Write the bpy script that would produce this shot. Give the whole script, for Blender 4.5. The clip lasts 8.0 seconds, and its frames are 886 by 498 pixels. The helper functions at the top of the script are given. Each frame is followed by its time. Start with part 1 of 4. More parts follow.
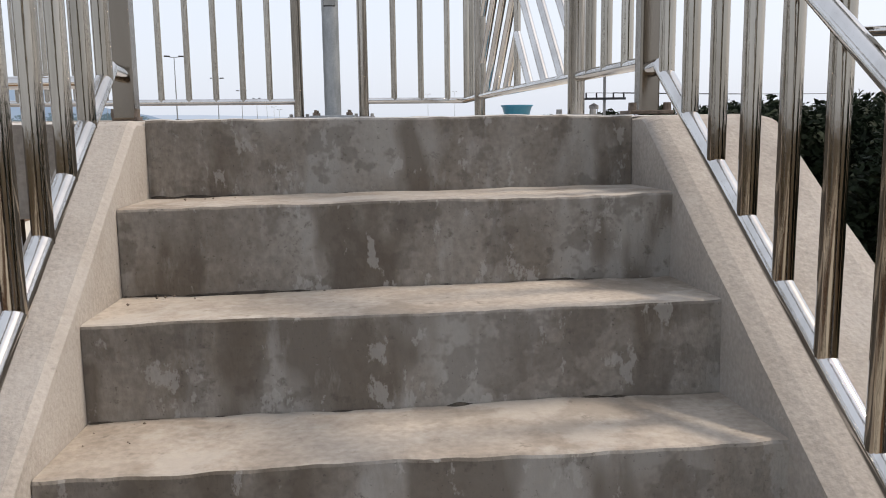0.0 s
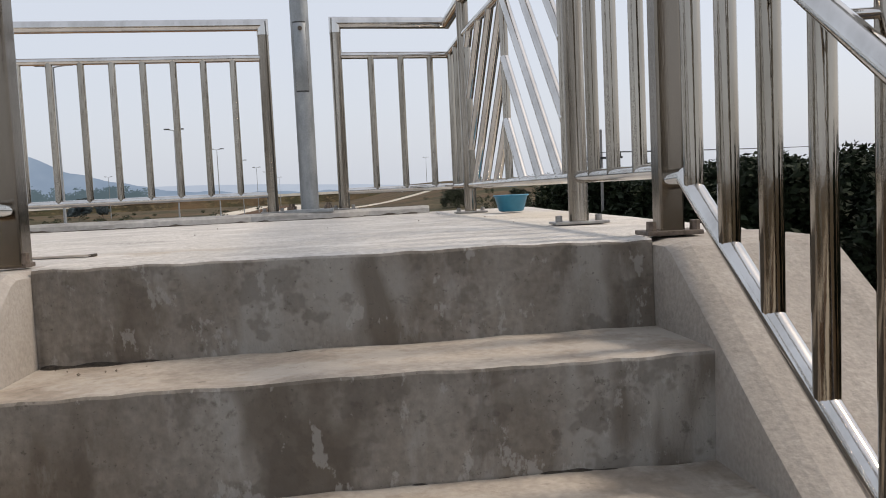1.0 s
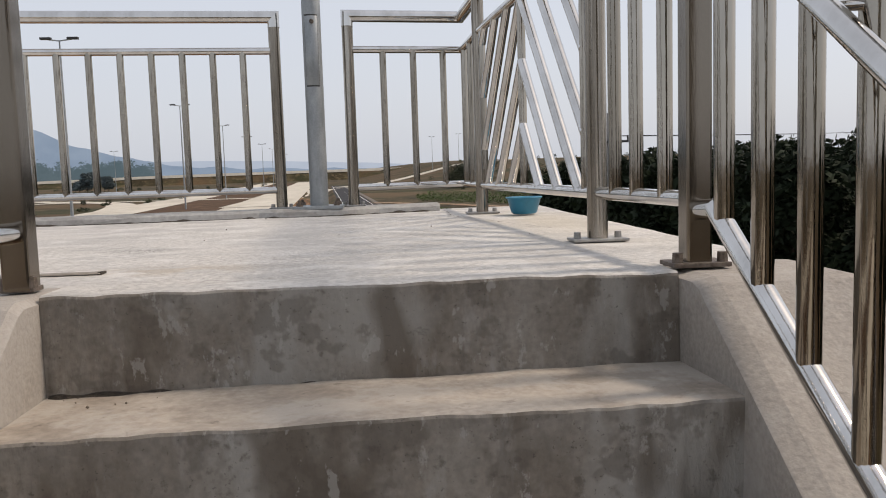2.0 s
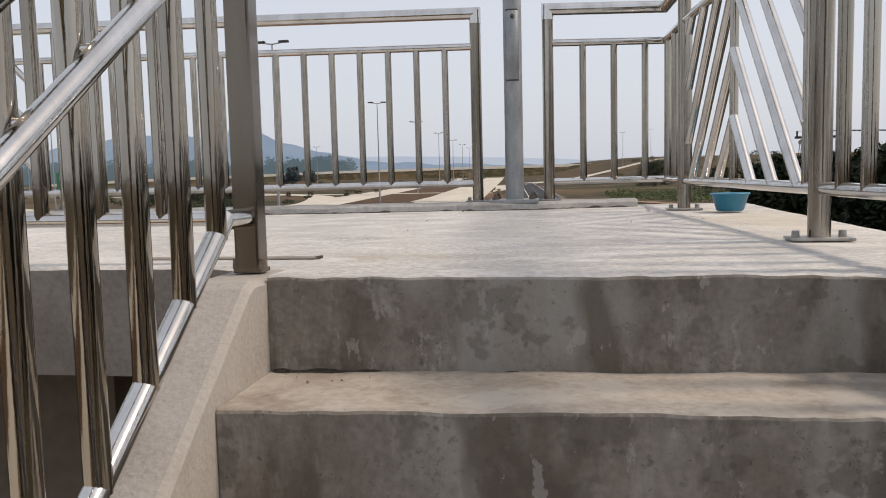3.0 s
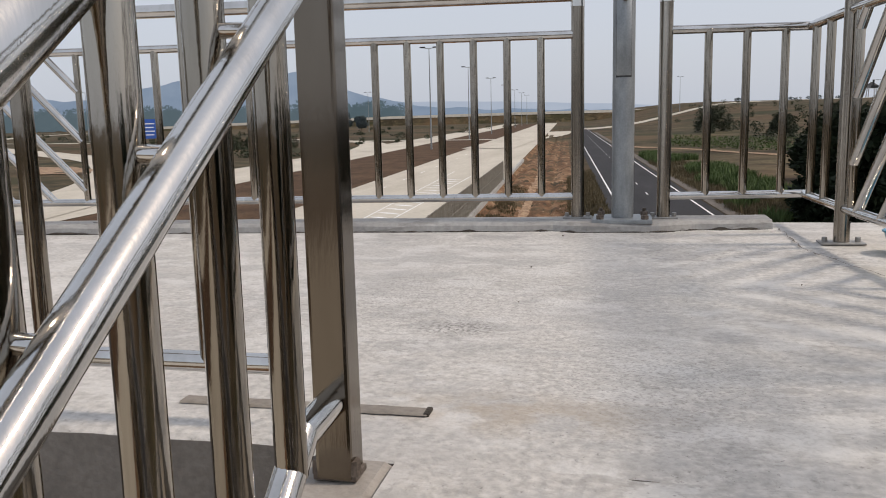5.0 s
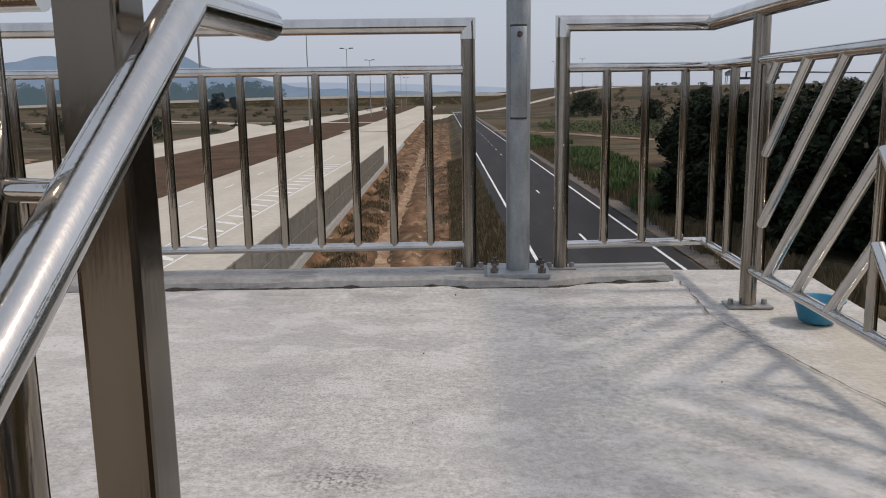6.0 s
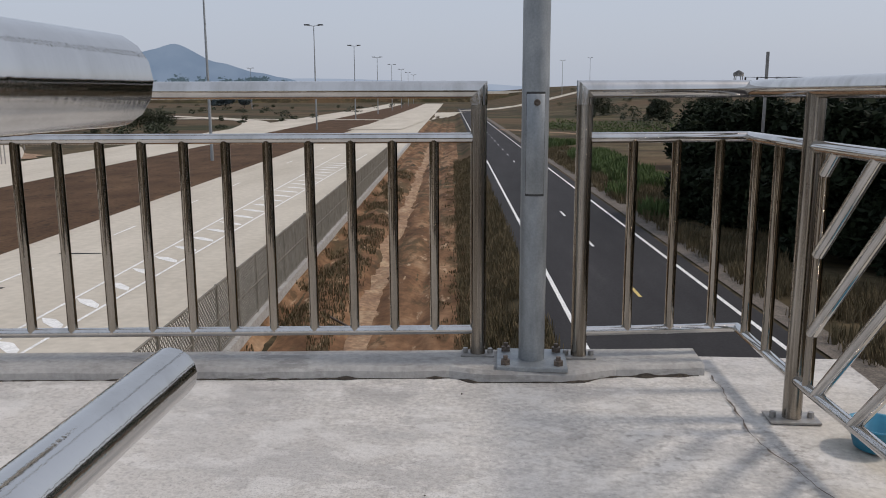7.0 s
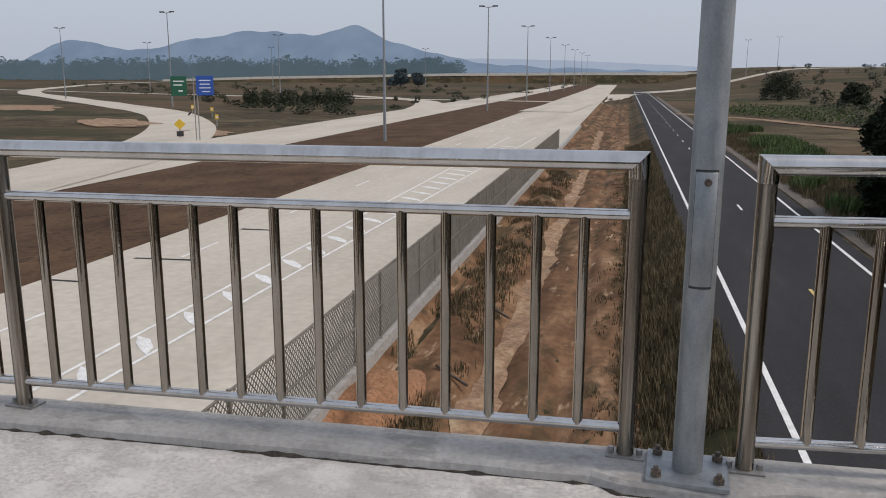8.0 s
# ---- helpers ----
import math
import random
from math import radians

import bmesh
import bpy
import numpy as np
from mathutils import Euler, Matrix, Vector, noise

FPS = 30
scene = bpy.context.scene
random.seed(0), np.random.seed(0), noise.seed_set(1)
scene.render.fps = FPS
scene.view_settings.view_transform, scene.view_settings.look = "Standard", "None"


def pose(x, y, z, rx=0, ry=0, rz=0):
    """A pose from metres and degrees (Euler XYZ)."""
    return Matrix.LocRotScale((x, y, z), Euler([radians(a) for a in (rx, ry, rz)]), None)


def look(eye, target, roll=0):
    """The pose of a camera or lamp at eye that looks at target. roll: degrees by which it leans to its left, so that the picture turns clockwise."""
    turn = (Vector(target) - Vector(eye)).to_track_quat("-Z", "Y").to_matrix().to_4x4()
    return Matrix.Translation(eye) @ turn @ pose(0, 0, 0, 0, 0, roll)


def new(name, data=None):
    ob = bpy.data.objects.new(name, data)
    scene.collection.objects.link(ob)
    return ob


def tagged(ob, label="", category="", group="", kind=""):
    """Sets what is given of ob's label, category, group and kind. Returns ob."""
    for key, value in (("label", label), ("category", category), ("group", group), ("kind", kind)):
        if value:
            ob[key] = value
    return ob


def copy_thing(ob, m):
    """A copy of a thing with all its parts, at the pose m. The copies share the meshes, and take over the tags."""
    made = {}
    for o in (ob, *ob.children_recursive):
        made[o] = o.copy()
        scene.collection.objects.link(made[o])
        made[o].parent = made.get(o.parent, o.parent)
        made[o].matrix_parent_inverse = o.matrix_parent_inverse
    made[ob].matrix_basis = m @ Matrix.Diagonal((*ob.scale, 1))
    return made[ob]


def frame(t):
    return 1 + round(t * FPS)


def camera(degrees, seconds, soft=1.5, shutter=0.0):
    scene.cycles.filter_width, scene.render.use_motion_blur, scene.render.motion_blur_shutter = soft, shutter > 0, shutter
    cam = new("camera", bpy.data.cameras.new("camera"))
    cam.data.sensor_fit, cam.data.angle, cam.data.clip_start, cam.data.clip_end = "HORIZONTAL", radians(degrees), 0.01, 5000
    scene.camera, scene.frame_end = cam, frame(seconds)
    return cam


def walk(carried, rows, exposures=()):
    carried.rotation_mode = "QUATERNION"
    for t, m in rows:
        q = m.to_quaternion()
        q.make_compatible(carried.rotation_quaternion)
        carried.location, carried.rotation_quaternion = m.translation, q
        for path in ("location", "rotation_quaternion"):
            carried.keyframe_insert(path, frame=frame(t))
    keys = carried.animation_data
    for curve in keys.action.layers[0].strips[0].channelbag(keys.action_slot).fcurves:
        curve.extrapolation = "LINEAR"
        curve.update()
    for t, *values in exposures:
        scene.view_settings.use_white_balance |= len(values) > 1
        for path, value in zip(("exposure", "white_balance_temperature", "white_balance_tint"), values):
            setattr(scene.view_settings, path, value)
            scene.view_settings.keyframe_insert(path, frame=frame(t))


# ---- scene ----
cam = camera(56.7, 8.0, 1.0)
PATH = [
    (0, (0.535, -1.959, -0.029), (0.685, 0.014, -0.319), -0.8),
    (0.5, (0.553, -1.795, -0.008), (0.705, 0.193, -0.161), -1.8),
    (1, (0.629, -1.524, 0.108), (0.78, 0.465, -0.034), -2.7),
    (1.2, (0.648, -1.482, 0.147), (0.798, 0.506, -0.013), -2.2),
    (2.3, (0.597, -1.467, 0.199), (0.725, 0.52, 0.008), -1.5),
    (2.5, (0.596, -1.478, 0.199), (0.67, 0.512, 0.017), -1.2),
    (3, (0.569, -1.466, 0.19), (0.258, 0.501, 0.002), -1.4),
    (3.5, (0.506, -1.408, 0.185), (0.038, 0.525, -0.025), -1.5),
    (4, (0.375, -1.253, 0.289), (-0.141, 0.663, 0.039), -1.0),
    (4.2, (0.35, -1.199, 0.335), (-0.15, 0.718, 0.061), -0.7),
    (5.3, (0.261, -0.784, 0.545), (-0.12, 1.151, 0.215), -1.4),
    (5.5, (0.23, -0.715, 0.608), (-0.087, 1.23, 0.263), -0.8),
    (6, (0.24, -0.536, 0.692), (0.094, 1.426, 0.329), -0.8),
    (6.5, (0.228, -0.36, 0.838), (0.084, 1.594, 0.436), 0.6),
    (7, (0.214, -0.18, 0.936), (0.055, 1.779, 0.567), -0.2),
    (7.5, (0.206, -0.021, 1.074), (-0.011, 1.931, 0.695), 0.2),
    (8, (0.232, 0.158, 1.195), (-0.318, 2.036, 0.781), 0.1),
]
walk(cam, [(t, look(eye, target, roll)) for t, eye, target, roll in PATH],
     exposures=[(0, 0.46, 6950, 13), (0.5, 0.30, 6950, 13), (1.0, 0.16, 7050, 13), (2.5, 0.10, 7150, 14), (4.0, 0.20, 7100, 14), (5.5, -0.18, 6800, 13), (7.0, -0.27, 6600, 13), (8.0, -0.26, 6600, 13)])

# ---- light ----
SUN_EL, SUN_AZ = 50.0, 86.0          # degrees; azimuth from +y towards +x
world = bpy.data.worlds.new("hazy_sky")
scene.world = world
world.use_nodes = True
wn, wl = world.node_tree.nodes, world.node_tree.links
wn.clear()
sky = wn.new("ShaderNodeTexSky")
sky.sky_type, sky.sun_disc = "NISHITA", False
sky.sun_elevation, sky.sun_rotation = radians(SUN_EL), radians(SUN_AZ)
sky.air_density, sky.dust_density, sky.ozone_density = 1.0, 4.0, 1.0
veil = wn.new("ShaderNodeMix")
veil.data_type = "RGBA"
veil.inputs[0].default_value = 0.64
veil.inputs[7].default_value = (8.5, 9.6, 11.3, 1)
wl.new(sky.outputs[0], veil.inputs[6])
bg = wn.new("ShaderNodeBackground")
bg.inputs[1].default_value = 0.092
wl.new(veil.outputs[2], bg.inputs[0])
wl.new(bg.outputs[0], wn.new("ShaderNodeOutputWorld").inputs[0])

sun = new("sun", bpy.data.lights.new("sun", "SUN"))
sun.data.energy, sun.data.angle, sun.data.color = 2.1, radians(7), (1.0, 0.91, 0.80)
a, e = radians(SUN_AZ), radians(SUN_EL)
sun.matrix_world = look((math.sin(a) * math.cos(e) * 50, math.cos(a) * math.cos(e) * 50, math.sin(e) * 50), (0, 0, 0))


# ---- materials ----
def material(name, stops, scale=3.0, rough=0.8, metal=0.0, detail=6.0, bump=0.0, bump_scale=60.0, fine=None, stretch=(1, 1, 1), spread=0.0, rough_var=0.0):
    """Noise-driven material. stops: (position, colour) of the coarse ramp; fine: (scale, strength) of a multiply grain; spread: change of value from piece to piece."""
    m = bpy.data.materials.new(name)
    m.use_nodes = True
    n, l = m.node_tree.nodes, m.node_tree.links
    b = n["Principled BSDF"]
    b.inputs["Roughness"].default_value, b.inputs["Metallic"].default_value = rough, metal
    geo = n.new("ShaderNodeNewGeometry")
    mp = n.new("ShaderNodeMapping")
    mp.inputs["Scale"].default_value = stretch
    l.new(geo.outputs["Position"], mp.inputs[0])
    tex = n.new("ShaderNodeTexNoise")
    tex.inputs["Scale"].default_value, tex.inputs["Detail"].default_value = scale, detail
    tex.inputs["Roughness"].default_value = 0.62
    l.new(mp.outputs[0], tex.inputs["Vector"])
    ramp = n.new("ShaderNodeValToRGB")
    while len(ramp.color_ramp.elements) < len(stops):
        ramp.color_ramp.elements.new(0.5)
    for el, (p, c) in zip(ramp.color_ramp.elements, stops):
        el.position, el.color = p, (*c, 1)
    l.new(tex.outputs[0], ramp.inputs[0])
    out = ramp.outputs[0]
    if fine:
        t2 = n.new("ShaderNodeTexNoise")
        t2.inputs["Scale"].default_value, t2.inputs["Detail"].default_value = fine[0], 4
        l.new(geo.outputs["Position"], t2.inputs["Vector"])
        mr = n.new("ShaderNodeMapRange")
        mr.inputs[1].default_value, mr.inputs[2].default_value = 0.3, 0.7
        mr.inputs[3].default_value, mr.inputs[4].default_value = 1 - fine[1], 1 + fine[1]
        l.new(t2.outputs[0], mr.inputs[0])
        mul = n.new("ShaderNodeVectorMath")
        mul.operation = "MULTIPLY"
        l.new(out, mul.inputs[0])
        l.new(mr.outputs[0], mul.inputs[1])
        out = mul.outputs[0]
    if spread:
        oi = n.new("ShaderNodeObjectInfo")
        mr = n.new("ShaderNodeMapRange")
        mr.inputs[3].default_value, mr.inputs[4].default_value = 1 - spread, 1 + spread
        l.new(oi.outputs["Random"], mr.inputs[0])
        mul = n.new("ShaderNodeVectorMath")
        mul.operation = "MULTIPLY"
        l.new(out, mul.inputs[0])
        l.new(mr.outputs[0], mul.inputs[1])
        out = mul.outputs[0]
    l.new(out, b.inputs["Base Color"])
    if rough_var:
        mr = n.new("ShaderNodeMapRange")
        mr.inputs[3].default_value, mr.inputs[4].default_value = rough - rough_var, rough + rough_var
        l.new(tex.outputs[0], mr.inputs[0])
        l.new(mr.outputs[0], b.inputs["Roughness"])
    if bump:
        t3 = n.new("ShaderNodeTexNoise")
        t3.inputs["Scale"].default_value, t3.inputs["Detail"].default_value = bump_scale, 5
        l.new(mp.outputs[0], t3.inputs["Vector"])
        bp = n.new("ShaderNodeBump")
        bp.inputs["Strength"].default_value, bp.inputs["Distance"].default_value = bump, 0.01
        l.new(t3.outputs[0], bp.inputs["Height"])
        l.new(bp.outputs[0], b.inputs["Normal"])
    return m


def blotched(m, scale, low, high, colour, amount, stretch=(1, 1, 1), offset=(0, 0, 0), detail=7.0):
    """Lay a second layer of sharp-edged blotches over the material's colour."""
    n, l = m.node_tree.nodes, m.node_tree.links
    b = n["Principled BSDF"]
    src = b.inputs["Base Color"].links[0].from_socket
    geo = n.new("ShaderNodeNewGeometry")
    mp = n.new("ShaderNodeMapping")
    mp.inputs["Scale"].default_value, mp.inputs["Location"].default_value = stretch, offset
    l.new(geo.outputs["Position"], mp.inputs[0])
    t = n.new("ShaderNodeTexNoise")
    t.inputs["Scale"].default_value, t.inputs["Detail"].default_value, t.inputs["Roughness"].default_value = scale, detail, 0.65
    l.new(mp.outputs[0], t.inputs["Vector"])
    mr = n.new("ShaderNodeMapRange")
    mr.inputs[1].default_value, mr.inputs[2].default_value, mr.inputs[4].default_value = low, high, amount
    l.new(t.outputs[0], mr.inputs[0])
    mix = n.new("ShaderNodeMix")
    mix.data_type = "RGBA"
    l.new(mr.outputs[0], mix.inputs[0])
    l.new(src, mix.inputs[6])
    mix.inputs[7].default_value = (*colour, 1)
    l.new(mix.outputs[2], b.inputs["Base Color"])
    return m


def floor_mark(m, centre, radii, scale, level, colour, amount):
    """One mottled mark of its own shape at a place on a floor, as for stains."""
    n, l = m.node_tree.nodes, m.node_tree.links
    b = n["Principled BSDF"]
    src = b.inputs["Base Color"].links[0].from_socket
    geo = n.new("ShaderNodeNewGeometry")
    mp = n.new("ShaderNodeMapping")
    mp.inputs["Location"].default_value = (-centre[0] / radii[0], -centre[1] / radii[1], 0)
    mp.inputs["Scale"].default_value = (1 / radii[0], 1 / radii[1], 0)
    l.new(geo.outputs["Position"], mp.inputs[0])
    ln = n.new("ShaderNodeVectorMath")
    ln.operation = "LENGTH"
    l.new(mp.outputs[0], ln.inputs[0])
    fade = n.new("ShaderNodeMapRange")
    fade.inputs[1].default_value, fade.inputs[2].default_value, fade.inputs[3].default_value, fade.inputs[4].default_value = 0.25, 1.0, 1.0, 0.0
    l.new(ln.outputs["Value"], fade.inputs[0])
    t = n.new("ShaderNodeTexNoise")
    t.inputs["Scale"].default_value, t.inputs["Detail"].default_value = scale, 5
    l.new(geo.outputs["Position"], t.inputs["Vector"])
    mr = n.new("ShaderNodeMapRange")
    mr.inputs[1].default_value, mr.inputs[2].default_value, mr.inputs[4].default_value = level, level + 0.15, amount
    l.new(t.outputs[0], mr.inputs[0])
    mul = n.new("ShaderNodeMath")
    mul.operation = "MULTIPLY"
    l.new(mr.outputs[0], mul.inputs[0])
    l.new(fade.outputs[0], mul.inputs[1])
    mix = n.new("ShaderNodeMix")
    mix.data_type = "RGBA"
    l.new(mul.outputs[0], mix.inputs[0])
    l.new(src, mix.inputs[6])
    mix.inputs[7].default_value = (*colour, 1)
    l.new(mix.outputs[2], b.inputs["Base Color"])


M_FLOOR = material("landing_concrete", [(0.3, (0.41, 0.39, 0.365)), (0.5, (0.50, 0.48, 0.45)), (0.7, (0.56, 0.535, 0.505))], 1.6, 0.85, bump=0.5, bump_scale=55, fine=(60, 0.22))
blotched(M_FLOOR, 40, 0.58, 0.66, (0.60, 0.585, 0.565), 0.35)
blotched(M_FLOOR, 3.2, 0.53, 0.57, (0.36, 0.352, 0.342), 0.45, stretch=(1, 1.6, 1), offset=(8, 3, 0))
blotched(M_FLOOR, 6.5, 0.57, 0.60, (0.64, 0.625, 0.60), 0.5, stretch=(1, 1.5, 1), offset=(1, 7, 0))
blotched(M_FLOOR, 90, 0.62, 0.69, (0.15, 0.14, 0.13), 0.7)
blotched(M_FLOOR, 1.4, 0.50, 0.62, (0.40, 0.392, 0.385), 0.4, offset=(3, 1, 0))
blotched(M_FLOOR, 26, 0.60, 0.70, (0.25, 0.24, 0.225), 0.55)
blotched(M_FLOOR, 4, 0.52, 0.60, (0.63, 0.615, 0.59), 0.6, stretch=(1, 1.25, 1))
blotched(M_FLOOR, 9, 0.58, 0.66, (0.28, 0.265, 0.245), 0.4, stretch=(1, 1.2, 1), offset=(5, 5, 0))
floor_mark(M_FLOOR, (-0.06, 0.868), (0.13, 0.10), 110, 0.47, (0.12, 0.11, 0.10), 0.85)
floor_mark(M_FLOOR, (-0.15, 1.25), (0.85, 0.9), 170, 0.50, (0.20, 0.19, 0.175), 0.6)
floor_mark(M_FLOOR, (0.35, 0.55), (0.45, 0.5), 150, 0.50, (0.22, 0.205, 0.185), 0.55)
floor_mark(M_FLOOR, (0.62, 1.95), (0.55, 0.35), 34, 0.55, (0.24, 0.225, 0.21), 0.7)
floor_mark(M_FLOOR, (0.95, 1.9), (0.14, 0.35), 40, 0.50, (0.20, 0.185, 0.165), 0.75)
floor_mark(M_FLOOR, (-0.9, 1.7), (0.8, 0.6), 60, 0.54, (0.25, 0.24, 0.225), 0.6)
# faint bluish-grey band from the lamp post's foot towards the stair
floor_mark(M_FLOOR, (0.24, 1.2), (0.09, 1.35), 8, 0.36, (0.38, 0.385, 0.395), 0.16)
floor_mark(M_FLOOR, (1.22, 1.5), (0.30, 1.2), 3, 0.34, (0.50, 0.44, 0.34), 0.55)
floor_mark(M_FLOOR, (-0.6, 2.3), (1.6, 0.22), 6, 0.46, (0.26, 0.25, 0.24), 0.5)
floor_mark(M_FLOOR, (0.12, 0.35), (0.30, 0.12), 12, 0.40, (0.36, 0.29, 0.21), 0.5)
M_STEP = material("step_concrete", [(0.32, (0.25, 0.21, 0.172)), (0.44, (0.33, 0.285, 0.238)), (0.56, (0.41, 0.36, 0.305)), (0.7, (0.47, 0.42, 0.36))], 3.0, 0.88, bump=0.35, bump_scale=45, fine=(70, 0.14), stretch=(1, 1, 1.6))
blotched(M_STEP, 3.4, 0.50, 0.56, (0.44, 0.405, 0.36), 0.6, stretch=(1, 1, 1.3), offset=(1.3, 0, 4))
blotched(M_STEP, 5.0, 0.54, 0.62, (0.20, 0.165, 0.13), 0.5, stretch=(1, 1, 1.2), offset=(0, 2, 9))
blotched(M_STEP, 22, 0.62, 0.68, (0.12, 0.10, 0.08), 0.5)
blotched(M_STEP, 2.2, 0.55, 0.66, (0.40, 0.36, 0.31), 0.5, stretch=(1, 4, 0.3), offset=(9, 2, 1))
# stained risers, also darker than the treads: their shade is in the colour
M_RISER_SHADED = material("riser_concrete_shaded", [(0.30, (0.135, 0.113, 0.090)), (0.42, (0.185, 0.160, 0.132)), (0.54, (0.245, 0.220, 0.190)), (0.68, (0.305, 0.283, 0.252))], 2.2, 0.88, bump=0.5, bump_scale=40, fine=(75, 0.16), stretch=(1.5, 1, 0.7))
blotched(M_RISER_SHADED, 2.4, 0.50, 0.565, (0.330, 0.315, 0.288), 0.7, stretch=(1.5, 1, 0.6), offset=(4.3, 0, 2), detail=2.5)
blotched(M_RISER_SHADED, 3.4, 0.52, 0.59, (0.110, 0.088, 0.066), 0.75, stretch=(1.5, 1, 0.6), offset=(0, 2, 9), detail=2.5)
blotched(M_RISER_SHADED, 9, 0.56, 0.66, (0.36, 0.345, 0.32), 0.45, stretch=(1.6, 1, 0.5), offset=(2, 0, 1))
blotched(M_RISER_SHADED, 26, 0.60, 0.68, (0.085, 0.072, 0.058), 0.55, offset=(3, 0, 0))
blotched(M_RISER_SHADED, 7, 0.54, 0.58, (0.085, 0.070, 0.056), 0.4, stretch=(1.0, 1, 1.0), offset=(2, 0, 6), detail=4)
blotched(M_RISER_SHADED, 120, 0.62, 0.68, (0.06, 0.05, 0.04), 0.6)
blotched(M_RISER_SHADED, 13, 0.585, 0.615, (0.40, 0.385, 0.355), 0.5, stretch=(1.4, 1, 0.8), offset=(7, 0, 3))
M_STRINGER = material("stringer_concrete", [(0.3, (0.26, 0.232, 0.204)), (0.55, (0.325, 0.296, 0.264)), (0.75, (0.385, 0.354, 0.32))], 3.2, 0.9, bump=0.3, bump_scale=90, fine=(110, 0.13))
blotched(M_STRINGER, 2.3, 0.50, 0.60, (0.40, 0.375, 0.345), 0.55, offset=(2, 1, 4))
blotched(M_STRINGER, 6, 0.58, 0.68, (0.30, 0.27, 0.235), 0.5)
blotched(M_STRINGER, 40, 0.64, 0.70, (0.20, 0.18, 0.155), 0.5)
M_KERB = material("kerb_concrete", [(0.3, (0.30, 0.29, 0.275)), (0.6, (0.40, 0.39, 0.37)), (0.75, (0.50, 0.485, 0.46))], 4, 0.88, bump=0.3, bump_scale=60, fine=(50, 0.12))
blotched(M_KERB, 7, 0.54, 0.60, (0.20, 0.19, 0.175), 0.55, stretch=(0.6, 1, 2))
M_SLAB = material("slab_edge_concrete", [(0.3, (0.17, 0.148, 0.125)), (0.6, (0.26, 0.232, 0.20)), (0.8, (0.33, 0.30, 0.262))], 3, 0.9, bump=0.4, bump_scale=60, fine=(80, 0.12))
# dark brown that paints soil in shade below the slab
M_SHADE = material("brown_soil_shade", [(0.3, (0.085, 0.066, 0.048)), (0.7, (0.14, 0.112, 0.085))], 2, 0.9, fine=(20, 0.15))
M_STEEL = material("stainless_steel", [(0.35, (0.52, 0.505, 0.48)), (0.6, (0.66, 0.645, 0.62))], 9, 0.07, 1.0, bump=0.03, bump_scale=300, stretch=(1, 1, 0.12), rough_var=0.035)
# same steel as the rails, with dark reflections put into its colour
M_STEEL_BAL = material("steel_tube_dark_reflections", [(0.35, (0.27, 0.24, 0.20)), (0.6, (0.42, 0.385, 0.335))], 9, 0.075, 1.0, bump=0.03, bump_scale=300, stretch=(1, 1, 0.12), rough_var=0.03)
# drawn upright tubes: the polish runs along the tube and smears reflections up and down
# the long colour streaks paint bright and dark reflections
M_STEEL_UP = material("drawn_steel_reflection_streaks", [(0.36, (0.14, 0.118, 0.092)), (0.5, (0.27, 0.238, 0.198)), (0.62, (0.46, 0.425, 0.375))], 38, 0.16, 1.0, bump=0.03, bump_scale=300, stretch=(1, 1, 0.03), rough_var=0.05)
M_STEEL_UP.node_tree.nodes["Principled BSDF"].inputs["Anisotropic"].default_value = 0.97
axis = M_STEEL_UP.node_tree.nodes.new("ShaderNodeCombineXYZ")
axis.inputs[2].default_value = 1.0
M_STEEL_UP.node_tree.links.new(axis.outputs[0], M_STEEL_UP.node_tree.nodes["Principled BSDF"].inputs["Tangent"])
# square posts: the brown they would mirror is painted in the colour
M_STEEL_SQ = material("steel_plate_brown_reflections", [(0.35, (0.165, 0.138, 0.110)), (0.6, (0.215, 0.186, 0.153))], 7, 0.15, 1.0, bump=0.03, bump_scale=220, stretch=(1, 1, 0.12), rough_var=0.05)
M_FENCE = material("weathered_fence_wire", [(0.3, (0.12, 0.11, 0.09)), (0.7, (0.21, 0.195, 0.162))], 3, 0.75, 0.0)
M_PLATE = material("dull_steel_plate", [(0.3, (0.26, 0.25, 0.235)), (0.7, (0.42, 0.41, 0.39))], 30, 0.5, 0.7, bump=0.1, bump_scale=200)
M_GALV = material("galvanised_steel", [(0.3, (0.22, 0.24, 0.25)), (0.5, (0.29, 0.31, 0.32)), (0.7, (0.36, 0.38, 0.39))], 22, 0.5, 0.55, bump=0.06, bump_scale=90, stretch=(1, 1, 0.35), fine=(150, 0.08), rough_var=0.1)
M_RUST = material("rusty_bolt_steel", [(0.35, (0.09, 0.07, 0.055)), (0.65, (0.22, 0.18, 0.15))], 80, 0.6, 0.6, bump=0.2, bump_scale=300)
M_SOIL = material("dry_ground", [(0.3, (0.026, 0.022, 0.013)), (0.48, (0.044, 0.036, 0.021)), (0.6, (0.072, 0.057, 0.032)), (0.78, (0.12, 0.096, 0.054))], 0.09, 0.95, bump=0.8, bump_scale=4, fine=(1.6, 0.35))
blotched(M_SOIL, 0.035, 0.50, 0.62, (0.040, 0.044, 0.020), 0.55)
blotched(M_SOIL, 0.2, 0.53, 0.64, (0.15, 0.110, 0.065), 0.7)
blotched(M_SOIL, 0.06, 0.52, 0.62, (0.165, 0.130, 0.072), 0.55, stretch=(0.6, 1.5, 1), offset=(4, 7, 0))
blotched(M_SOIL, 1.1, 0.56, 0.66, (0.03, 0.026, 0.016), 0.6)
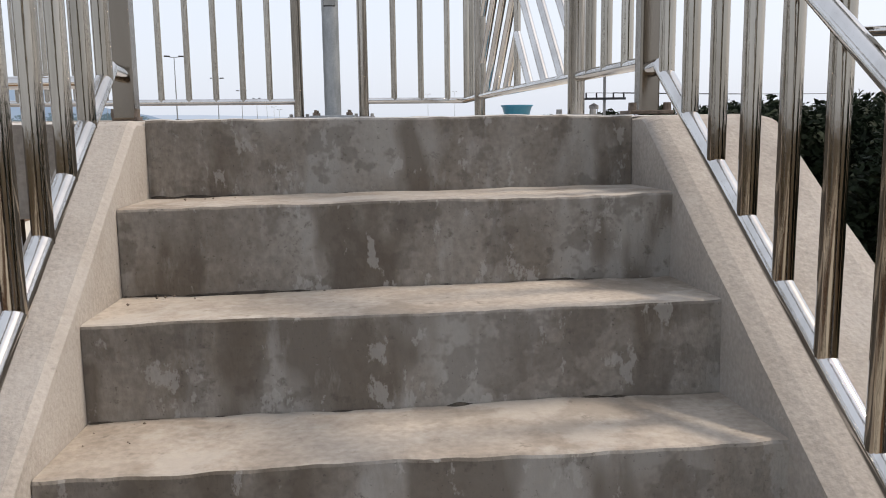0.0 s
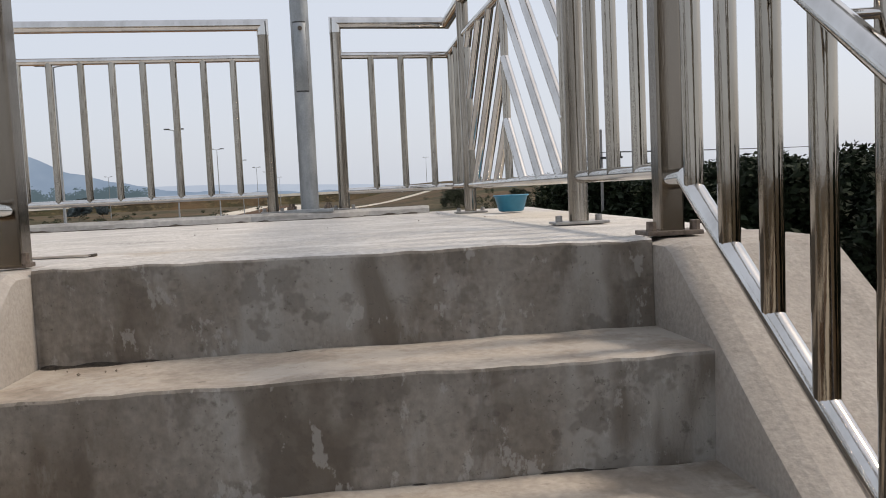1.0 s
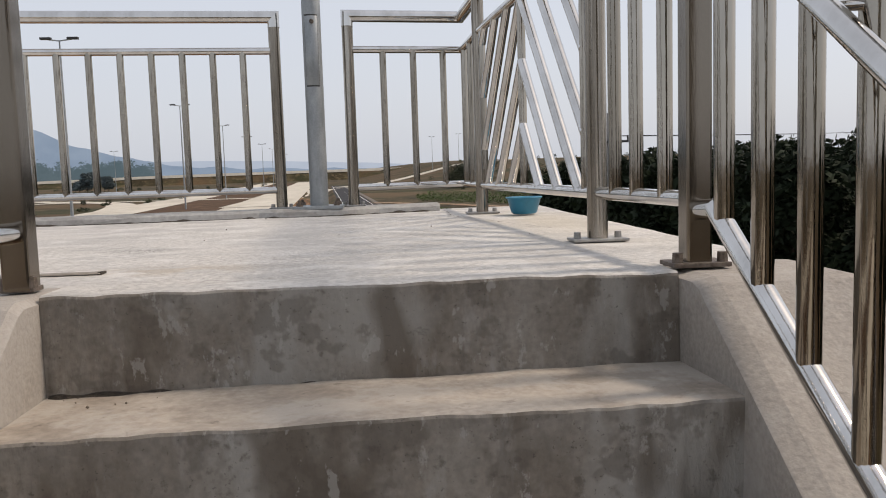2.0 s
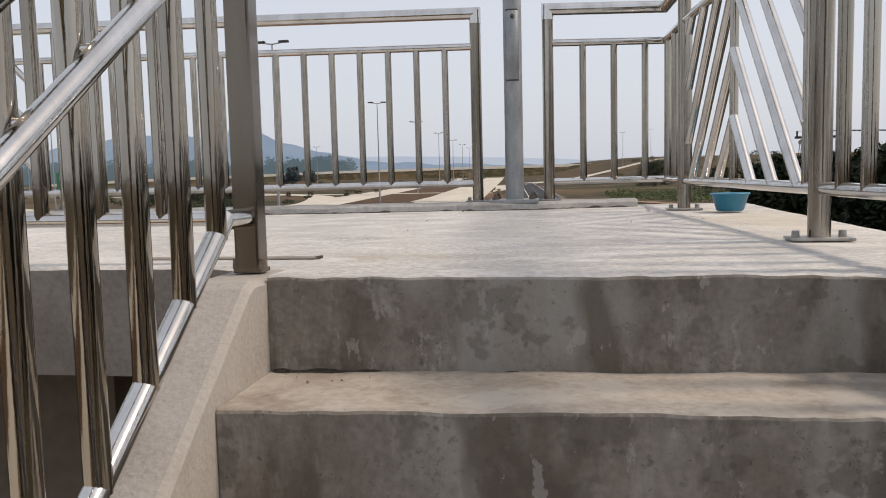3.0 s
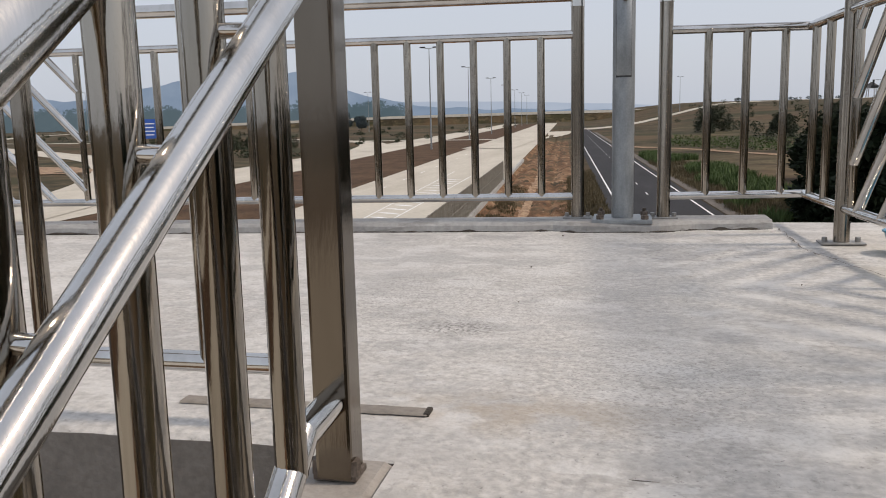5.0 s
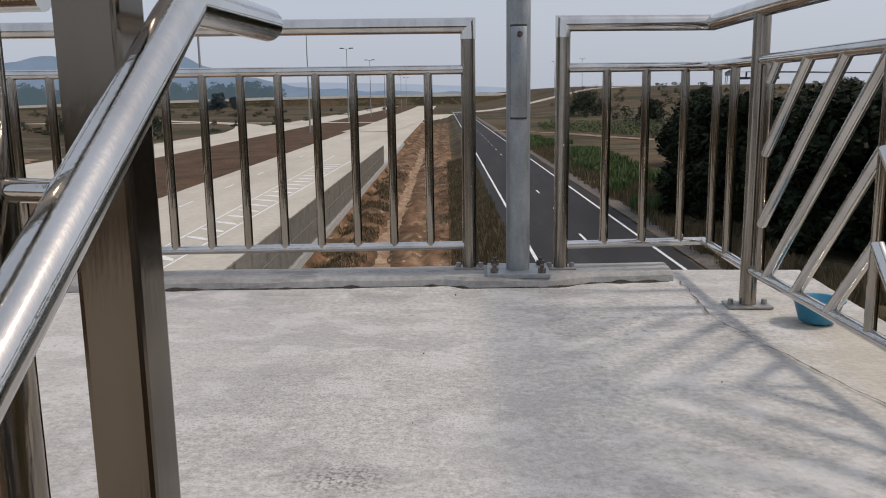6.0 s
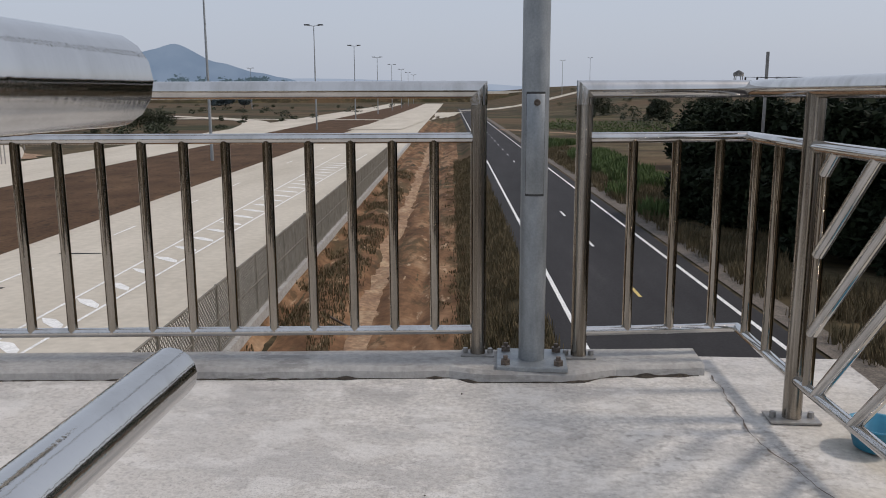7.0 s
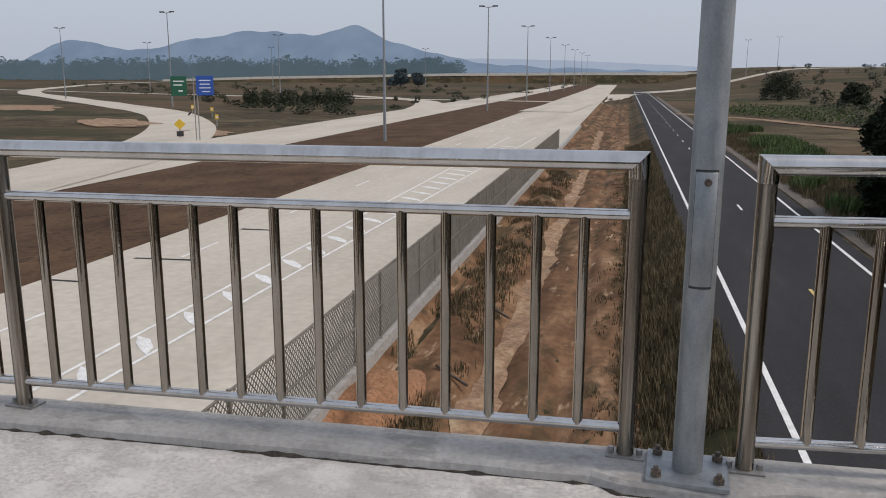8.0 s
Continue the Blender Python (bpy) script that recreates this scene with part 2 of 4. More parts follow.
M_CLAY = material("orange_clay", [(0.3, (0.066, 0.038, 0.022)), (0.43, (0.130, 0.072, 0.040)), (0.56, (0.205, 0.118, 0.066)), (0.72, (0.33, 0.22, 0.135))], 0.8, 0.95, bump=0.9, bump_scale=5, fine=(3, 0.22), stretch=(1.0, 0.3, 1))
blotched(M_CLAY, 0.55, 0.54, 0.62, (0.075, 0.055, 0.030), 0.85, stretch=(1, 0.3, 1))
blotched(M_CLAY, 1.1, 0.56, 0.64, (0.06, 0.045, 0.025), 0.7, stretch=(1, 0.5, 1), offset=(2, 2, 0))
blotched(M_CLAY, 1.6, 0.60, 0.68, (0.47, 0.35, 0.235), 0.7, stretch=(1.4, 0.35, 1), offset=(7, 1, 0))
M_MEDIAN = material("brown_median_soil", [(0.3, (0.052, 0.030, 0.018)), (0.5, (0.088, 0.052, 0.030)), (0.72, (0.135, 0.084, 0.049))], 0.35, 0.95, bump=0.6, bump_scale=8, fine=(4, 0.25), stretch=(1, 0.5, 1))
M_ASPHALT = material("asphalt", [(0.3, (0.029, 0.0285, 0.030)), (0.6, (0.041, 0.040, 0.042)), (0.8, (0.060, 0.058, 0.059))], 0.5, 0.85, bump=0.4, bump_scale=40, fine=(14, 0.15), stretch=(1, 0.15, 1))
M_ROADC = material("road_concrete", [(0.3, (0.43, 0.39, 0.325)), (0.5, (0.50, 0.46, 0.39)), (0.72, (0.56, 0.515, 0.44))], 0.25, 0.9, bump=0.2, bump_scale=20, fine=(3, 0.08), stretch=(1, 0.2, 1))
for m in (M_SOIL, M_CLAY, M_MEDIAN, M_ASPHALT, M_ROADC):
    m.node_tree.nodes["Principled BSDF"].inputs["Specular IOR Level"].default_value = 0.12
blotched(M_SOIL, 0.012, 0.46, 0.56, (0.110, 0.070, 0.040), 0.7, offset=(30, 9, 0))
blotched(M_SOIL, 0.02, 0.54, 0.6, (0.032, 0.036, 0.016), 0.75, stretch=(0.5, 1.6, 1), offset=(3, 60, 0))
blotched(M_MEDIAN, 1.4, 0.54, 0.64, (0.028, 0.020, 0.013), 0.7, stretch=(1, 0.5, 1))
M_SAND = material("pale_sandy_gully", [(0.3, (0.16, 0.09, 0.052)), (0.5, (0.27, 0.17, 0.10)), (0.7, (0.40, 0.29, 0.18))], 1.8, 0.95, bump=0.5, bump_scale=5, fine=(6, 0.3), stretch=(1, 0.5, 1))
M_PAINT = material("road_paint_white", [(0.3, (0.60, 0.60, 0.58)), (0.6, (0.78, 0.78, 0.76))], 3, 0.7, fine=(20, 0.15))
M_YELLOW = material("road_paint_yellow", [(0.3, (0.50, 0.36, 0.10)), (0.6, (0.62, 0.46, 0.16))], 3, 0.7, fine=(20, 0.15))
M_GRASS = material("dry_grass", [(0.3, (0.050, 0.046, 0.020)), (0.5, (0.105, 0.080, 0.040)), (0.7, (0.19, 0.145, 0.08))], 1.2, 0.9)
M_GREEN = material("green_grass", [(0.3, (0.040, 0.066, 0.018)), (0.6, (0.080, 0.122, 0.034))], 1.0, 0.9)
M_LEAF = material("dark_foliage", [(0.3, (0.007, 0.011, 0.006)), (0.55, (0.014, 0.022, 0.010)), (0.75, (0.030, 0.040, 0.017))], 0.9, 0.75, fine=(6, 0.3))
M_LEAF.node_tree.nodes["Principled BSDF"].inputs["Specular IOR Level"].default_value = 0.15
# far leaves mixed paler and bluer, so the haze sits in the colour
M_FARLEAF_HAZED = material("haze_blue_foliage", [(0.3, (0.070, 0.096, 0.104)), (0.7, (0.100, 0.128, 0.134))], 0.02, 0.95)
M_SCRUB = material("scrub_foliage", [(0.3, (0.018, 0.025, 0.012)), (0.6, (0.036, 0.044, 0.020))], 0.3, 0.85)
M_BARK = material("bark", [(0.3, (0.06, 0.045, 0.035)), (0.7, (0.13, 0.10, 0.08))], 6, 0.95, bump=0.6, bump_scale=20)
M_BOWL = material("blue_plastic", [(0.3, (0.025, 0.19, 0.31)), (0.7, (0.035, 0.23, 0.36))], 6, 0.38, fine=(60, 0.06))
M_SIGN_G = material("green_sign_sheet", [(0.3, (0.008, 0.085, 0.045)), (0.7, (0.012, 0.11, 0.06))], 2, 0.5)
M_SIGN_B = material("blue_sign_sheet", [(0.3, (0.012, 0.07, 0.33)), (0.7, (0.02, 0.09, 0.4))], 2, 0.5)
M_SIGN_Y = material("yellow_sign_sheet", [(0.3, (0.65, 0.42, 0.03)), (0.7, (0.75, 0.5, 0.05))], 2, 0.5)
M_SIGN_W = material("white_sign_sheet", [(0.3, (0.7, 0.7, 0.7)), (0.7, (0.8, 0.8, 0.8))], 2, 0.5)
M_GRIME_SHADE = material("grime_and_shade", [(0.35, (0.022, 0.018, 0.014)), (0.65, (0.075, 0.062, 0.048))], 60, 0.95, bump=0.6, bump_scale=200)
M_DARK = material("dark_metal", [(0.3, (0.03, 0.03, 0.032)), (0.7, (0.06, 0.06, 0.06))], 5, 0.6, 0.3)
M_CONCPOLE = material("concrete_pole", [(0.3, (0.22, 0.21, 0.20)), (0.7, (0.34, 0.33, 0.31))], 2, 0.9)


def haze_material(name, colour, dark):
    """A far, glowing backdrop with the haze in its own colour, and faint uneven woods on it."""
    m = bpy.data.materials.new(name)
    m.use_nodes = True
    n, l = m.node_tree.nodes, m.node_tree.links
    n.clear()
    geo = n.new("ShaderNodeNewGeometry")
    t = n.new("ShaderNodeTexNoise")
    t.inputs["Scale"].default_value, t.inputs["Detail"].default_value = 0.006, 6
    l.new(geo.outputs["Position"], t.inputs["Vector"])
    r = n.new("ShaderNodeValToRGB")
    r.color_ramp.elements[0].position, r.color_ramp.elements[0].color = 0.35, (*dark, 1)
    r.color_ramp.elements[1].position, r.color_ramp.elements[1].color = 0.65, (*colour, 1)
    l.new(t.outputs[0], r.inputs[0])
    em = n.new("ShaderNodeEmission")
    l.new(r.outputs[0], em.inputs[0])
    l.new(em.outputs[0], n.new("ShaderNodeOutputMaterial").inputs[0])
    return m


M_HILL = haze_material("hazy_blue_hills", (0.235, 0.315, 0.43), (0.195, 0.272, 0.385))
# far tree belt: glows bluish in place of the haze before it
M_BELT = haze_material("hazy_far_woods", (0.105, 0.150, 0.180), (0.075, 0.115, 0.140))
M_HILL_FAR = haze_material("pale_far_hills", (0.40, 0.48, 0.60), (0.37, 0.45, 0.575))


# ---- building helpers ----
def mesh_object(name, verts, faces, mat, parent=None, label="", smooth=False):
    me = bpy.data.meshes.new(name)
    me.from_pydata([tuple(v) for v in verts], [], faces)
    if smooth:
        me.shade_smooth()
    me.materials.append(mat)
    ob = new(name, me)
    ob.parent = parent
    if label:
        ob["label"] = label
    return ob


def part(name, bm, mat, parent=None, label="", smooth=False):
    me = bpy.data.meshes.new(name)
    bm.to_mesh(me)
    bm.free()
    if smooth:
        me.shade_smooth()
    me.materials.append(mat)
    ob = new(name, me)
    ob.parent = parent
    if label:
        ob["label"] = label
    return ob


def shared(name, me, m, parent):
    """Another object on a mesh that exists already."""
    ob = new(name, me)
    ob.parent = parent
    ob.matrix_local = m
    return ob


def thing(name, label, category, group="", kind="", at=(0, 0, 0)):
    ob = new(name)
    ob.location = at
    ob.empty_display_size = 0.1
    return tagged(ob, label, category, group, kind)


def tube(points, r, seg=16, caps=True):
    """Vertices and faces of a round tube along a bent line, mitred at its bends."""
    pts = [Vector(p) for p in points]
    dirs = [(pts[i + 1] - pts[i]).normalized() for i in range(len(pts) - 1)]
    verts, faces = [], []
    phase = math.pi / 4 if seg == 4 else 0.0
    up = Vector((0, 0, 1)) if abs(dirs[0].z) < 0.9 else Vector((0, 1, 0))
    side = dirs[0].cross(up).normalized()
    for i, d in enumerate(dirs):
        if i:
            side = dirs[i - 1].rotation_difference(d) @ side
        side = (side - d * side.dot(d)).normalized()
        oth = d.cross(side)
        base = i * seg
        for p, e in ((pts[i], d), (pts[i + 1], dirs[min(i + 1, len(dirs) - 1)]))[1 if i else 0:]:
            t = (d + e).normalized()
            for k in range(seg):
                a = 2 * math.pi * k / seg + phase
                off = side * math.cos(a) * r + oth * math.sin(a) * r
                verts.append(p + off - d * (off.dot(t) / d.dot(t)))
        for k in range(seg):
            k2 = (k + 1) % seg
            faces.append((base + k, base + k2, base + seg + k2, base + seg + k))
    if caps:
        faces.append(tuple(reversed(range(seg))))
        faces.append(tuple(range(len(verts) - seg, len(verts))))
    return verts, faces


def tube_part(name, points, r, mat, parent=None, label="", seg=16):
    v, f = tube(points, r, seg)
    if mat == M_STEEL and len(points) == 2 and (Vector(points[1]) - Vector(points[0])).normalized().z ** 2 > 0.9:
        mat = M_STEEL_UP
    ob = mesh_object(name, v, f, mat, parent, label)
    for p in ob.data.polygons:
        p.use_smooth = len(p.vertices) == 4
    for e in ob.data.edges:
        if e.vertices[0] // seg == e.vertices[1] // seg:
            e.use_edge_sharp = True
    return ob


def box(bm, lo, hi, bevel=0.0, seg=2):
    r = bmesh.ops.create_cube(bm, size=1)
    for v in r["verts"]:
        v.co = Vector([lo[i] + (v.co[i] + 0.5) * (hi[i] - lo[i]) for i in range(3)])
    if bevel:
        edges = list({e for v in r["verts"] for e in v.link_edges})
        bmesh.ops.bevel(bm, geom=edges, offset=bevel, segments=seg, affect="EDGES", profile=0.6)
    return bm


def box_part(name, lo, hi, mat, parent=None, label="", bevel=0.0):
    return part(name, box(bmesh.new(), lo, hi, bevel), mat, parent, label)


def rough_slab(name, profile, x0, x1, mat, parent=None, wobble=0.004, n=40, label="", front=None, tilt=0.0):
    """A prism along x from a (y, z) profile, with edges that waver as hand-finished concrete does."""
    verts, faces = [], []
    k = len(profile)
    for i in range(n + 1):
        x = x0 + (x1 - x0) * i / n
        for j, (y, z) in enumerate(profile):
            w = Vector((noise.noise((x * 3.1, y * 9 + 3, z * 9)), noise.noise((x * 3.1 + 7, y * 9, z * 9 + 5)), 0)) * wobble
            w2 = noise.noise((x * 17, y * 20, z * 20)) * wobble * 0.45
            verts.append((x, y + w.x + w2, z + w.y + w2 + tilt * i / n))
    for i in range(n):
        for j in range(k):
            j2 = (j + 1) % k
            faces.append((i * k + j, i * k + j2, (i + 1) * k + j2, (i + 1) * k + j))
    faces.append(tuple(range(k)))
    faces.append(tuple(reversed(range(n * k, (n + 1) * k))))
    ob = mesh_object(name, verts, faces, mat, parent, label)
    bm = bmesh.new()
    bm.from_mesh(ob.data)
    bmesh.ops.recalc_face_normals(bm, faces=bm.faces)
    bm.to_mesh(ob.data)
    bm.free()
    # faces towards -y take the front material, on steps the shade-toned one
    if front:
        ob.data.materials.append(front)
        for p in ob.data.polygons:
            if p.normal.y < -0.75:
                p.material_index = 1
    return ob


def rounded(profile, r):
    """Chamfer the corners of a convex or concave (y, z) profile with two points each."""
    out = []
    n = len(profile)
    for i in range(n):
        p0, p, p1 = Vector(profile[i - 1]), Vector(profile[i]), Vector(profile[(i + 1) % n])
        d0, d1 = p0 - p, p1 - p
        a = p + d0.normalized() * min(r, d0.length * 0.4)
        b = p + d1.normalized() * min(r, d1.length * 0.4)
        out += [tuple(a), tuple((a + b + p) / 3), tuple(b)]
    return out


# ---- the ground and the roads ----
GROUND = -6.0
LEAN = -0.07          # the roads run this much to -x for each metre of +y


def smooth(t):
    t = min(1.0, max(0.0, t))
    return t * t * (3 - 2 * t)


def ground_z(x, y):
    u = x - LEAN * y
    z = GROUND
    if -6.6 < u < 3.0 and -60 < y < 420:
        dip = smooth((u + 6.3) / 1.0) * smooth((2.9 - u) / 1.6)
        rut = 0.30 * math.exp(-((u + 2.9) / 0.5) ** 2) + 0.26 * math.exp(-((u + 1.0) / 0.4) ** 2)
        bank = 0.5 * math.exp(-((u + 4.6) / 0.9) ** 2)
        bumps = 0.16 * noise.noise((u * 0.9, y * 0.25, 1)) + 0.09 * noise.noise((u * 2.2, y * 0.7, 4))
        z += dip * (-0.75 - rut + bank * 0.6 + bumps)
    z += 13.0 * smooth((y - 130) / 560) * smooth((u - 14) / 90)
    z += 1.5 * smooth((y - 420) / 500)
    if u > 11.5 or u < -55:
        z += 0.12 * noise.noise((x * 0.15, y * 0.15, 0)) + 0.06 * noise.noise((x * 0.7, y * 0.7, 3))
    return z


def grid_lines(parts):
    out = []
    for a, b, step in parts:
        n = max(1, round((b - a) / step))
        out += [a + (b - a) * i / n for i in range(n)]
    return out + [parts[-1][1]]


def sheet(name, us, ys, mat, lift=0.0, height=ground_z):
    verts = [(u + LEAN * y, y, height(u + LEAN * y, y) + lift) for y in ys for u in us]
    w = len(us)
    faces = [(j * w + i, j * w + i + 1, (j + 1) * w + i + 1, (j + 1) * w + i) for j in range(len(ys) - 1) for i in range(w - 1)]
    return mesh_object(name, verts, faces, mat, smooth=True)


US = grid_lines([(-4600, -400, 300), (-400, -60, 20), (-60, -7, 4), (-7, 3.4, 0.35), (3.4, 11, 3.8), (11, 40, 1.5), (40, 200, 8), (200, 4600, 300)])
YS = grid_lines([(-3000, -100, 300), (-100, 6, 6), (6, 70, 0.9), (70, 200, 4), (200, 1000, 20), (1000, 4400, 340)])
tagged(sheet("ground", US, YS, M_SOIL), "dry brown earth plain with sparse burnt grass", "ground", kind="structure")
tagged(sheet("dirt_track", grid_lines([(-6.15, 0.95, 0.25)]), grid_lines([(-20, 6, 2), (6, 60, 0.6), (60, 230, 2)]), M_CLAY, 0.03), "rutted orange clay ditch between fence and road", "dirt track", kind="structure")


def flat_strip(name, u0, u1, y0, y1, mat, lift, parent=None, step=8.0):
    ys = grid_lines([(y0, y1, step)])
    verts, faces = [], []
    for y in ys:
        for u in (u0, u1):
            verts.append((u + LEAN * y, y, GROUND + 1.5 * smooth((y - 420) / 500) + lift))
    for j in range(len(ys) - 1):
        faces.append((2 * j, 2 * j + 1, 2 * j + 3, 2 * j + 2))
    return mesh_object(name, verts, faces, mat, parent)


road = tagged(flat_strip("asphalt_road", 3.15, 10.1, -120, 420, M_ASPHALT, 0.05), "dark grey two-lane asphalt road with painted lines", "road", kind="structure")
tagged(flat_strip("concrete_highway", -19.8, -6.2, -120, 620, M_ROADC, 0.06), "wide pale concrete highway, new and empty", "road", kind="structure")
tagged(flat_strip("median_strip", -34.5, -19.82, -120, 600, M_MEDIAN, 0.03), "bare brown soil median beside the concrete highway", "median", kind="structure")
tagged(flat_strip("concrete_carriageway", -46.2, -34.52, -120, 620, M_ROADC, 0.06), "second pale concrete carriageway beyond the median", "road", kind="structure")


# ---- the stair and the landing ----
RISE, GO = 0.1825, 0.2465
CROSS = 0.0145         # the treads climb this much across the flight
STEP_X0, STEP_X1 = 0.0, 1.145
stair = thing("staircase", "grey cast concrete stair flight with stained, shade-toned risers", "staircase", kind="structure")
for i in range(1, 11):
    y, z = -GO * i, -RISE * i
    prof = rounded([(y, z), (y + GO + 0.03, z), (y + GO + 0.03, z - 0.30), (y + 0.10, z - 0.30), (y, z - RISE - 0.004)], 0.007)
    rough_slab("step", prof, STEP_X0, STEP_X1 + 0.0155 * i, M_STEP, stair, 0.006, 70, "", M_RISER_SHADED, CROSS)
SLOPE = 0.715


def stringer(name, x0, x1, label, splay=0.0):
    y0, y1 = -2.66, 0.14
    top = lambda y: -0.004 + SLOPE * 1.02 * min(0.0, y + 0.068)
    ys = [y1, 0.0, -0.055, -0.08] + [-0.08 - 0.11 * k for k in range(1, 24)]
    verts, faces = [], []
    nx = 8
    for y in ys:
        dx = splay * min(0.0, y)
        for i in range(nx + 1):
            x = x0 + dx + (x1 - x0) * i / nx
            edge = 0.010 if i in (0, nx) else 0.0
            w = noise.noise((x * 12, y * 7, 2)) * 0.004
            verts.append((x + (noise.noise((y * 6, i, 3)) * 0.004 if i in (0, nx) else 0), y, top(y) - edge + w))
        verts.append((x1 + dx, y, top(y) - 0.46))
        verts.append((x0 + dx, y, top(y) - 0.46))
    k = nx + 3
    for j in range(len(ys) - 1):
        for i in range(k):
            faces.append((j * k + i, j * k + (i + 1) % k, (j + 1) * k + (i + 1) % k, (j + 1) * k + i))
    faces.append(tuple(reversed(range(k))))
    faces.append(tuple(range((len(ys) - 1) * k, len(ys) * k)))
    return mesh_object(name, verts, faces, M_STRINGER, stair, label)


stringer("stringer", -0.135, -0.001, "sloping concrete stringer of the stair")
stringer("stringer", 1.146, 1.462, "broad sloping concrete stringer of the stair", -0.052)

# landing floor: the stair head, then the wide part
floor = thing("landing", "pale rough cast concrete landing floor with faint stains", "floor", kind="structure")


def floor_slab(name, x0, x1, y0, y1, thick, nx, ny, mat=None, up=0.0, notch=False):
    verts, faces = [], []
    for j in range(ny + 1):
        for i in range(nx + 1):
            x, y = x0 + (x1 - x0) * i / nx, y0 + (y1 - y0) * j / ny
            w = 0.004 * noise.noise((x * 1.3, y * 1.3, 8)) + (0.004 * noise.noise((x * 11, 1, 1)) if j == 0 else 0)
            yy = y + (0.006 * noise.noise((x * 6, 5, 0)) if j == 0 else 0)
            wx = 0.006 * noise.noise((y * 7, x, 2)) if i in (0, nx) else 0
            if notch and j == 0 and x < -0.135:
                yy += 0.03
            if x < 0.9:
                yy += 0.092 * (x - 0.9) * j / ny
            verts.append((x + wx, yy, w + up - (0.006 if j == 0 else 0)))
    w = nx + 1
    faces = [(j * w + i, j * w + i + 1, (j + 1) * w + i + 1, (j + 1) * w + i) for j in range(ny) for i in range(nx)]
    ring = [i for i in range(nx + 1)] + [j * w + nx for j in range(1, ny + 1)] + [ny * w + i for i in range(nx - 1, -1, -1)] + [j * w for j in range(ny - 1, 0, -1)]
    base = len(verts)
    for r in ring:
        v = verts[r]
        verts.append((v[0], v[1], -thick))
    n = len(ring)
    faces += [(ring[i], base + i, base + (i + 1) % n, ring[(i + 1) % n]) for i in range(n)]
    faces.append(tuple(base + i for i in reversed(range(n))))
    ob = mesh_object(name, verts, faces, mat or M_FLOOR, floor)
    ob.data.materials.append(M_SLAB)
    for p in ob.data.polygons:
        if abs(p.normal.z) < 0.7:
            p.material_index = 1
    return ob


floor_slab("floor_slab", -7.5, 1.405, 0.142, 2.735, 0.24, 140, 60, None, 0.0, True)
# ragged joint in the floor, from the kerb's end to the railing
jv, jf = [], []
for i in range(60):
    t = i / 59
    y = 2.52 - 1.42 * t
    x = 0.897 + max(0.0, 1.98 - y) * 0.27 + 0.014 * noise.noise((y * 9, 0, 0)) + 0.006 * noise.noise((y * 41, 3, 0))
    w = 0.0010 + 0.006 * max(0.0, noise.noise((y * 17, 4, 0)) + 0.1)
    jv += [(x - w, y, 0.0055), (x + w, y, 0.0055)]
    if i:
        jf.append((2 * i - 2, 2 * i - 1, 2 * i + 1, 2 * i))
mesh_object("floor_joint", jv, jf, M_RUST, floor, "ragged dirty joint in the concrete")
rough_slab("stair_head", rounded([(0.0, 0.0), (0.14, 0.0), (0.14, -0.30), (0.02, -0.30), (0.0, -RISE - 0.01)], 0.007), STEP_X0, STEP_X1, M_FLOOR, floor, 0.008, 60, "stained, shade-toned top riser of the stair", M_RISER_SHADED)
# added block, standing for the shaded ground under the landing
box_part("soil_shade_block", (-7.5, 0.45, -2.2), (-0.6, 0.75, -0.242), M_SHADE, floor, "added dark block coloured as shaded soil under the landing")
for x, y in ((0.55, 1.4), (-3.4, 1.4), (-6.9, 1.4)):
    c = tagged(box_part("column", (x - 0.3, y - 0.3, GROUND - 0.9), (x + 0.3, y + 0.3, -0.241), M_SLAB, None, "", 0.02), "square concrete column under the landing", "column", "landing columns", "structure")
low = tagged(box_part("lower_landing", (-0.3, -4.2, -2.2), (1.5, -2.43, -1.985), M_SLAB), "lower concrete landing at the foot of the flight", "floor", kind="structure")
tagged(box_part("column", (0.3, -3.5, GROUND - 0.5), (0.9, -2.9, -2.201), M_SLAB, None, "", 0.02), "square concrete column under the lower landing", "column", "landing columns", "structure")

# kerb along the far edge, wider round the lamp post
KERB_Z = 0.036
kv, kf = [], []
kxs = [-7.4 + 0.07 * i for i in range(int((0.875 + 7.4) / 0.07) + 1)] + [0.878]
for x in kxs:
    bulge = 0.05 * smooth((x - 0.02) / 0.1) * smooth((0.56 - x) / 0.1)
    w = 0.006 * noise.noise((x * 4, 0, 0)) + 0.004 * noise.noise((x * 15, 2, 0))
    yf = 2.442 + 0.092 * x - bulge + w
    for y, z in ((yf, -0.01), (yf + 0.008, KERB_Z - 0.012 + w * 0.5), (yf + 0.022, KERB_Z + w * 0.4), (2.640 + 0.092 * x, KERB_Z + w * 0.3), (2.648 + 0.092 * x, KERB_Z - 0.01), (2.651 + 0.092 * x, -0.2)):
        kv.append((x, y, z))
for i in range(len(kxs) - 1):
    for j in range(6):
        kf.append((i * 6 + j, i * 6 + (j + 1) % 6, (i + 1) * 6 + (j + 1) % 6, (i + 1) * 6 + j))
kf += [tuple(reversed(range(6))), tuple(range((len(kxs) - 1) * 6, len(kxs) * 6))]
tagged(mesh_object("kerb", kv, kf, M_KERB), "low concrete kerb along the landing edge", "kerb", kind="structure")



